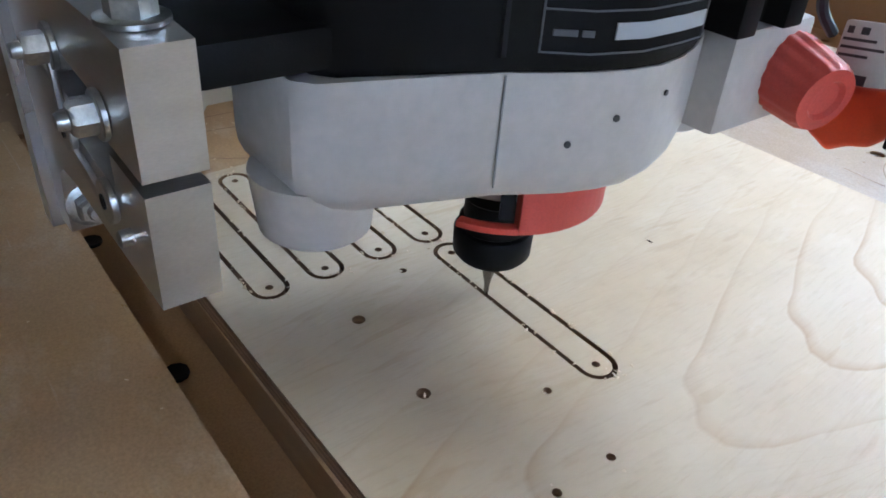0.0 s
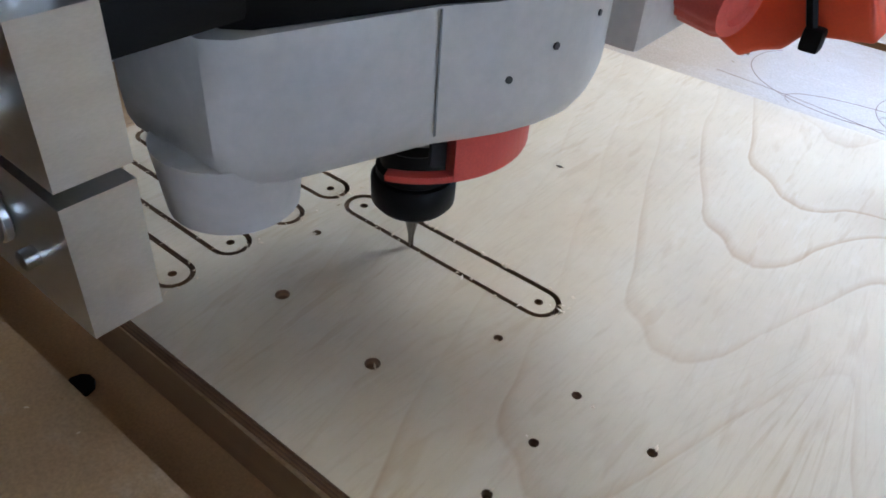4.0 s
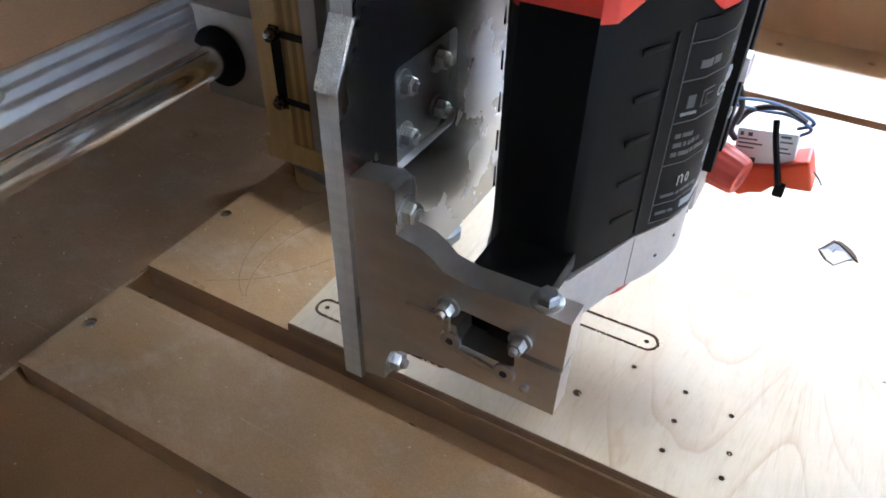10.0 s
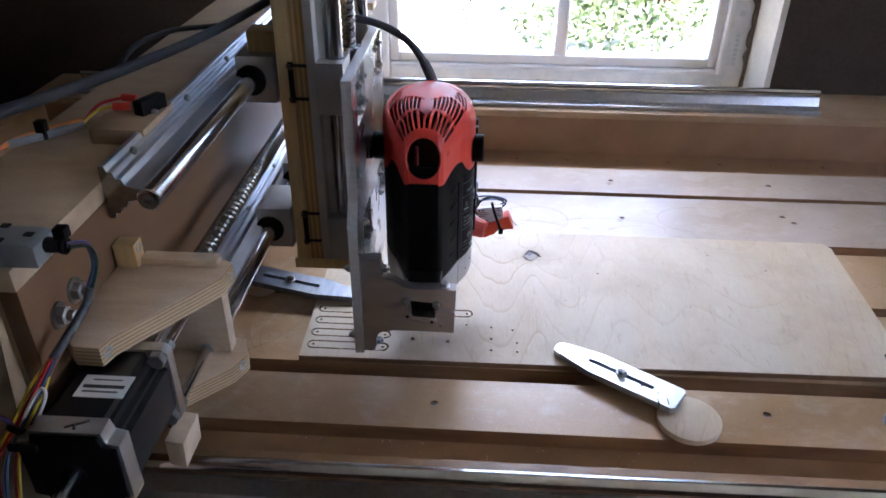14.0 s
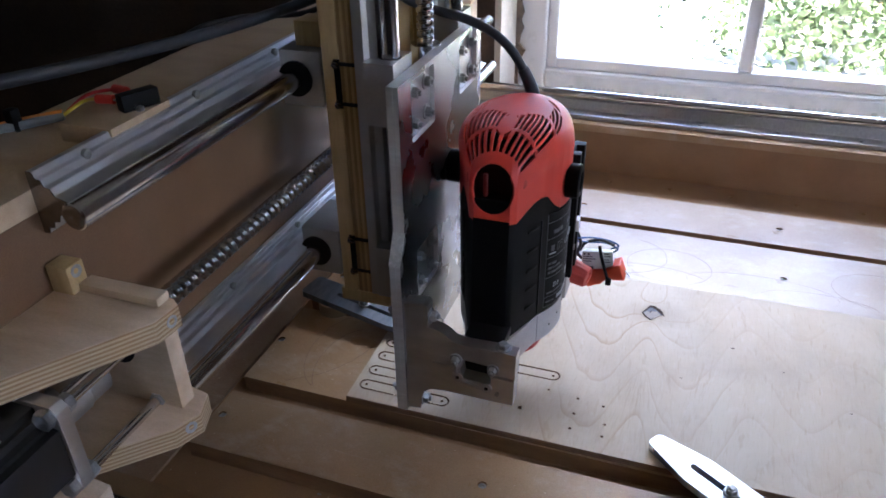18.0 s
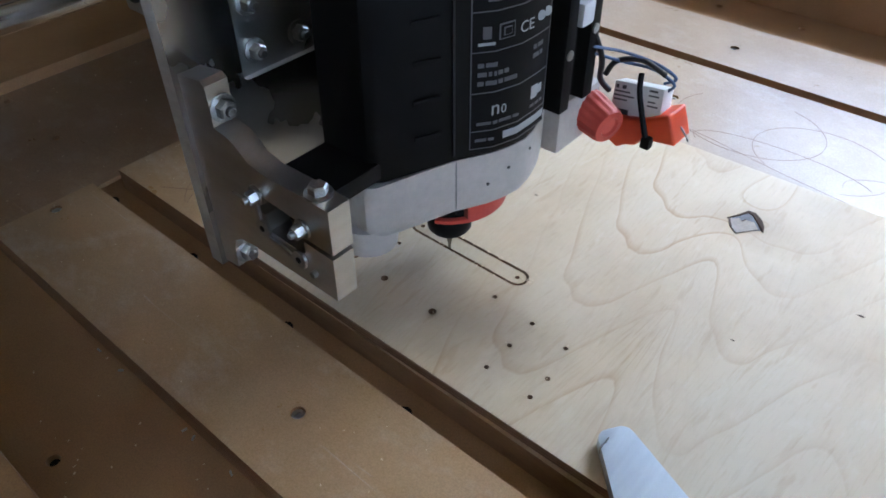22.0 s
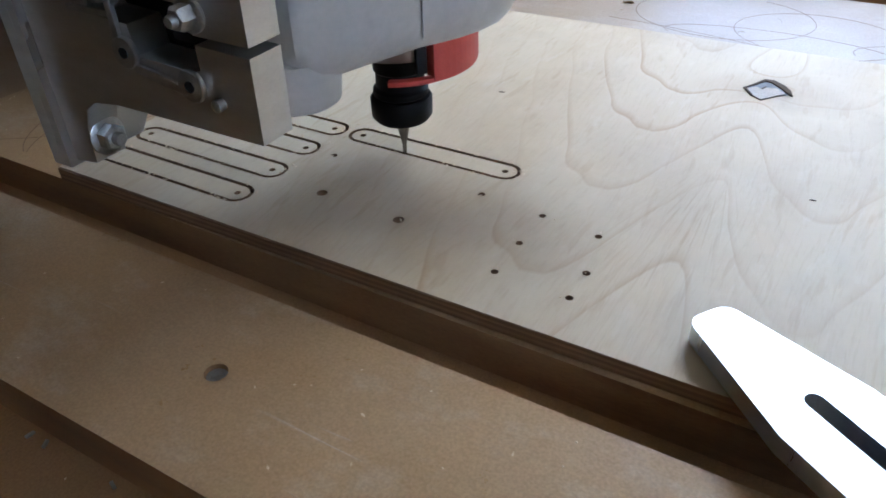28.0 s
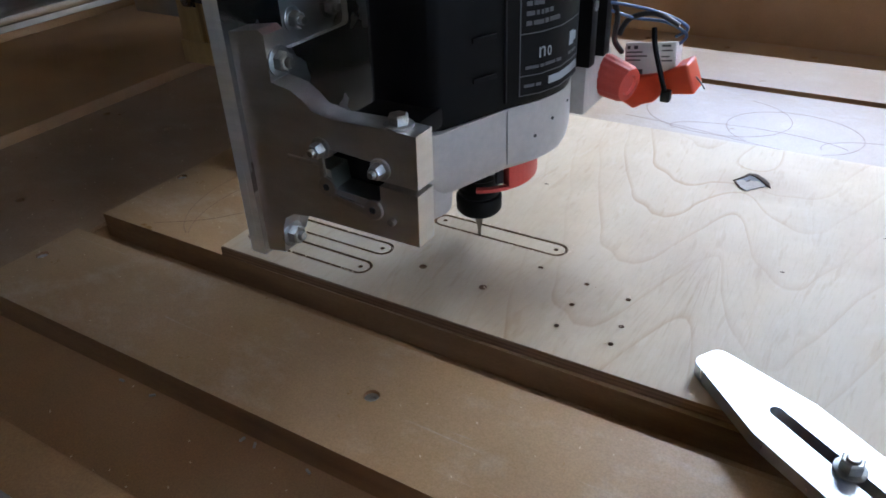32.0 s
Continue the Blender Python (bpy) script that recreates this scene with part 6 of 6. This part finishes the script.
part("lead", tube([(-0.0055, 0.050, 0.2580), (-0.0150, 0.050, 0.2720), (-0.0300, 0.049, 0.2850), (-0.0500, 0.046, 0.2945), (-0.0720, 0.040, 0.3010), (-0.0950, 0.030, 0.312), (-0.1100, 0.018, 0.3350)], 0.0036, 12), RUBBER, cord)
ORG[0] = Vector((0, 0, 0))


# ---- clamps and small things on the bed ----
def step_clamp(base, turn, label, tilt=0.0, length=0.128, metal=ALU_CLAMP):
    """A flat steel hold-down with a tapered nose, a long slot, a bolt and a washer."""
    h = length / 2
    ob = thing("hold_down_clamp", (base[0], base[1], base[2]), label, "clamp", "hold-down clamps")
    nose = [(-h + 0.0050 - 0.0050 * math.cos(radians(d)), s * 0.0030 + 0.0050 * math.sin(radians(d))) for s, turn_ in ((-1, range(-75, 1, 15)), (1, range(0, 76, 15))) for d in turn_]
    outline = nose + [(-h + 0.042, 0.0158), (h - 0.003, 0.0158), (h, 0.0128), (h, -0.0128), (h - 0.003, -0.0158), (-h + 0.042, -0.0158)]
    m = Matrix.Translation(base) @ Matrix.Rotation(radians(turn), 4, "Z") @ Matrix.Rotation(radians(tilt), 4, "Y")
    part("bar", moved(plate(outline, [stadium(-0.026, 0.036, 0.0, 0.0027, 6)], 0.0, 0.0062), m), metal, ob, angle=20)
    part("washer", moved(lathe([(0.0052, 0), (0.0056, 0.0003), (0.0056, 0.0012), (0.0052, 0.0014)], (0.006, 0, 0.0063), (0, 0, 1), 22), m), ZINC, ob)
    part("bolt", moved(merged(lathe([(0.0042, 0.0015), (0.0042, 0.0052), (0.0036, 0.0058)], (0.006, 0, 0.0063), (0, 0, 1), 6), lathe([(0.0024, 0.0), (0.0024, 0.0066), (0.002, 0.0070)], (0.006, 0, 0.0060), (0, 0, 1), 14)), m), ZINC, ob)
    return ob
step_clamp((0.297, -0.030, 0.0006), -34, "bright aluminium hold-down clamp resting on the plywood and a disc")
step_clamp((-0.039, 0.094, 0.0050), 169, "dull grey metal hold-down clamp on the sheet's edge", -3.4, 0.146, ALU_DARK_GREY)
step_clamp((0.5835, -0.106, -0.0052), 132, "bright aluminium hold-down clamp lying across a slat")
disc = part("plywood_disc", lathe([(0.0277, 0), (0.0282, 0.0004), (0.0282, 0.0056), (0.0277, 0.006)], (0.356, -0.081, TOP + 0.0002), (0, 0, 1), 40), BIRCH)
tagged(disc, "round birch plywood disc under the clamp", "plywood disc")
disc2 = part("plywood_disc", lathe([(0.016, 0), (0.0165, 0.0004), (0.0165, 0.0126), (0.016, 0.013)], (-0.080, 0.101, TOP + 0.0002), (0, 0, 1), 32), PLY_DULL)
tagged(disc2, "small round plywood packing piece under a clamp", "plywood disc")

# knot in the sheet, with a dark cracked rim
kx, ky = 0.2270, 0.1845
RIM = [(-0.0108, -0.0032), (-0.0075, 0.0045), (-0.0040, 0.0118), (0.0004, 0.0124), (0.0056, 0.0068), (0.0112, -0.0014), (0.0060, -0.0058), (-0.0008, -0.0150), (-0.0064, -0.0105)]
part("knot", plate([(kx + 0.86 * x, ky + 0.86 * y) for x, y in RIM], [], 0.0001, 0.0003), KNOT_C, sheet, "smooth bluish-grey knot with a dark cracked rim")
part("knot_fill", plate([(kx + 0.86 * x, ky + 0.86 * y) for x, y in ((-0.0104, -0.0034), (-0.0060, 0.0012), (-0.0030, -0.0006), (-0.0012, 0.0022), (0.0040, 0.0034), (0.0090, -0.0024), (0.0060, -0.0058), (-0.0008, -0.0150), (-0.0064, -0.0105))], [], 0.0003, 0.0006), KNOT_PALE, sheet, "pale torn veneer in the knot")
part("knot_crack", plate([(kx + 0.86 * x, ky + 0.86 * y) for x, y in ((-0.0122, -0.0034), (-0.0076, 0.0056), (-0.0044, 0.0130), (0.0008, 0.0136), (0.0072, 0.0084), (0.0110, 0.0030), (0.0130, -0.0034), (0.0100, -0.0010), (0.0066, 0.0034), (0.0034, 0.0066), (0.0000, 0.0100), (-0.0034, 0.0108), (-0.0068, 0.0042))], [], 0.0001, 0.0008), HOLE, sheet, "black crack along the knot")
part("knot_crack", plate([(kx + 0.86 * x, ky + 0.86 * y) for x, y in ((-0.0112, -0.0036), (-0.0092, -0.0068), (-0.0064, -0.0112), (-0.0058, -0.0102), (-0.0084, -0.0064), (-0.0102, -0.0032))], [], 0.0001, 0.0007), HOLE, sheet)
part("knot_crack", plate([(kx + 0.86 * x, ky + 0.86 * y) for x, y in ((-0.0034, -0.0010), (-0.0026, -0.0010), (-0.0014, 0.0026), (-0.0022, 0.0026))], [], 0.0001, 0.0008), HOLE, sheet)
k2x, k2y = 0.5775, 0.016
part("knot", plate(ring(k2x, k2y, 0.0065, 12), [], 0.0001, 0.0004), KNOT_C, sheet, "small greyish knot near the sheet's end")
part("knot_crack", tube([(k2x - 0.007, k2y - 0.004, 0.0003), (k2x - 0.007, k2y + 0.004, 0.0004), (k2x, k2y + 0.007, 0.0003), (k2x + 0.008, k2y + 0.006, 0.0003)], 0.0007, 6, 4), HOLE, sheet)
for x, y, s in ((0.084, 0.099, 0.0011), (0.118, 0.128, 0.0008), (0.302, 0.150, 0.0012), (0.345, 0.128, 0.0007), (0.44, 0.20, 0.0009), (0.395, 0.09, 0.0008), (0.26, 0.093, 0.0007), (0.50, 0.17, 0.0012)):
    part("pin_knot", plate([(x - s * 1.6, y - s * 0.4), (x + s * 0.6, y - s * 0.5), (x + s * 1.7, y + s * 0.3), (x - s * 0.2, y + s * 0.6)], [], 0.0001, 0.0003), HOLE, sheet)

# torn fibres along the milled grooves, and loose chips
def flakes(name, spots, size, mat, seed, lift=0.0008):
    rng = random.Random(seed)
    bm = bmesh.new()
    for x, y, z in spots:
        a, t = rng.uniform(0, math.pi), rng.uniform(-0.5, 0.5)
        ln, wd = size * rng.uniform(0.5, 1.6), size * rng.uniform(0.15, 0.4)
        d, s = Vector((math.cos(a), math.sin(a), t)), Vector((-math.sin(a), math.cos(a), rng.uniform(-0.4, 0.4)))
        c = Vector((x, y, z + lift * rng.random()))
        top = Vector((0, 0, wd * 0.5))
        p = [c - d * ln * 0.5, c + s * wd, c + d * ln * 0.5, c - s * wd]
        lo, hi = [bm.verts.new(v) for v in p], bm.verts.new(c + top)
        for k in range(4):
            bm.faces.new((lo[k], lo[(k + 1) % 4], hi))
        bm.faces.new(lo[::-1])
    return part(name, bm, mat)
rng = random.Random(21)
spots = []
for a, b, y in STRIPS:
    for k in range(48):
        edge = rng.choice((-1, 1)) * 0.0062
        spots.append((rng.uniform(a, b), y + edge + rng.gauss(0, 0.0005), 0.0001))
    for k in range(14):
        spots.append((rng.choice((a - 0.006, b + 0.006)) + rng.gauss(0, 0.0012), y + rng.gauss(0, 0.0035), 0.0001))
for x, y, r in DRILLED:
    spots += [(x + rng.gauss(0, 0.002), y + rng.gauss(0, 0.002), 0.0001) for _ in range(1)]
tagged(flakes("wood_fibre", spots, 0.0015, FLUFF, 5), "torn pale wood fibres along the milled grooves", "wood fibres", kind="stuff")
dust = [(rng.uniform(-0.30, -0.27) - 0.16 * max(0, 0.25 - yy), yy, BED + 0.0001) for yy in (rng.uniform(0.0, 0.5) for _ in range(260))]
dust += [(rng.uniform(-0.28, -0.13), rng.uniform(-0.16, 0.5), BED + 0.0031) for _ in range(260)] + [(rng.uniform(-0.12, 0.4), rng.uniform(-0.165, -0.106), BED + 0.0001) for _ in range(90)]
dust += [(rng.uniform(-0.11, 0.6), rng.uniform(-0.10, -0.04), TOP) for _ in range(70)] + [(rng.uniform(-0.11, -0.02), rng.uniform(-0.01, 0.09), TOP) for _ in range(60)]
tagged(flakes("sawdust", dust, 0.0014, FLUFF, 6, 0.0003), "scattered fine sawdust on the bed", "sawdust", kind="stuff")
chips = [(rng.uniform(0.0, 0.98), rng.uniform(0.25, 0.44), TOP) for _ in range(60)]
tagged(flakes("metal_chip", chips, 0.0010, ZINC, 7, 0.0002), "tiny bright metal chips on the slats", "chips", kind="stuff")

# old cutter traces on the slats
def trace(pts):
    ob = part("cutter_trace", tube([(x, y, TOP - 0.00012) for x, y in pts], 0.00026, 5, 5), PENCIL)
    return tagged(ob, "thin curved cutter trace scored into a slat", "scratch", "cutter traces")
def loop(cx, cy, rx, ry, a0=0, a1=360, n=18):
    return [(cx + rx * math.cos(radians(a0 + (a1 - a0) * k / n)), cy + ry * math.sin(radians(a0 + (a1 - a0) * k / n))) for k in range(n + 1)]
trace(loop(0.180, 0.300, 0.052, 0.040, 150, 430))
trace(loop(0.235, 0.288, 0.045, 0.036, -60, 235))
trace(loop(0.215, 0.266, 0.060, 0.018, 20, 200))
trace(loop(0.330, 0.270, 0.075, 0.026, -20, 190))
trace(loop(0.385, 0.262, 0.055, 0.017, 0, 175))
trace([(0.12, 0.270), (0.16, 0.2665), (0.22, 0.256), (0.27, 0.2495)])
trace(loop(0.45, 0.300, 0.050, 0.035, 80, 250))
trace(loop(-0.035, 0.045, 0.040, 0.060, 120, 250, 12))
trace(loop(-0.030, 0.030, 0.030, 0.050, 110, 235, 12))
trace([(-0.075, -0.012), (-0.05, 0.005), (-0.03, 0.03), (-0.018, 0.06)])
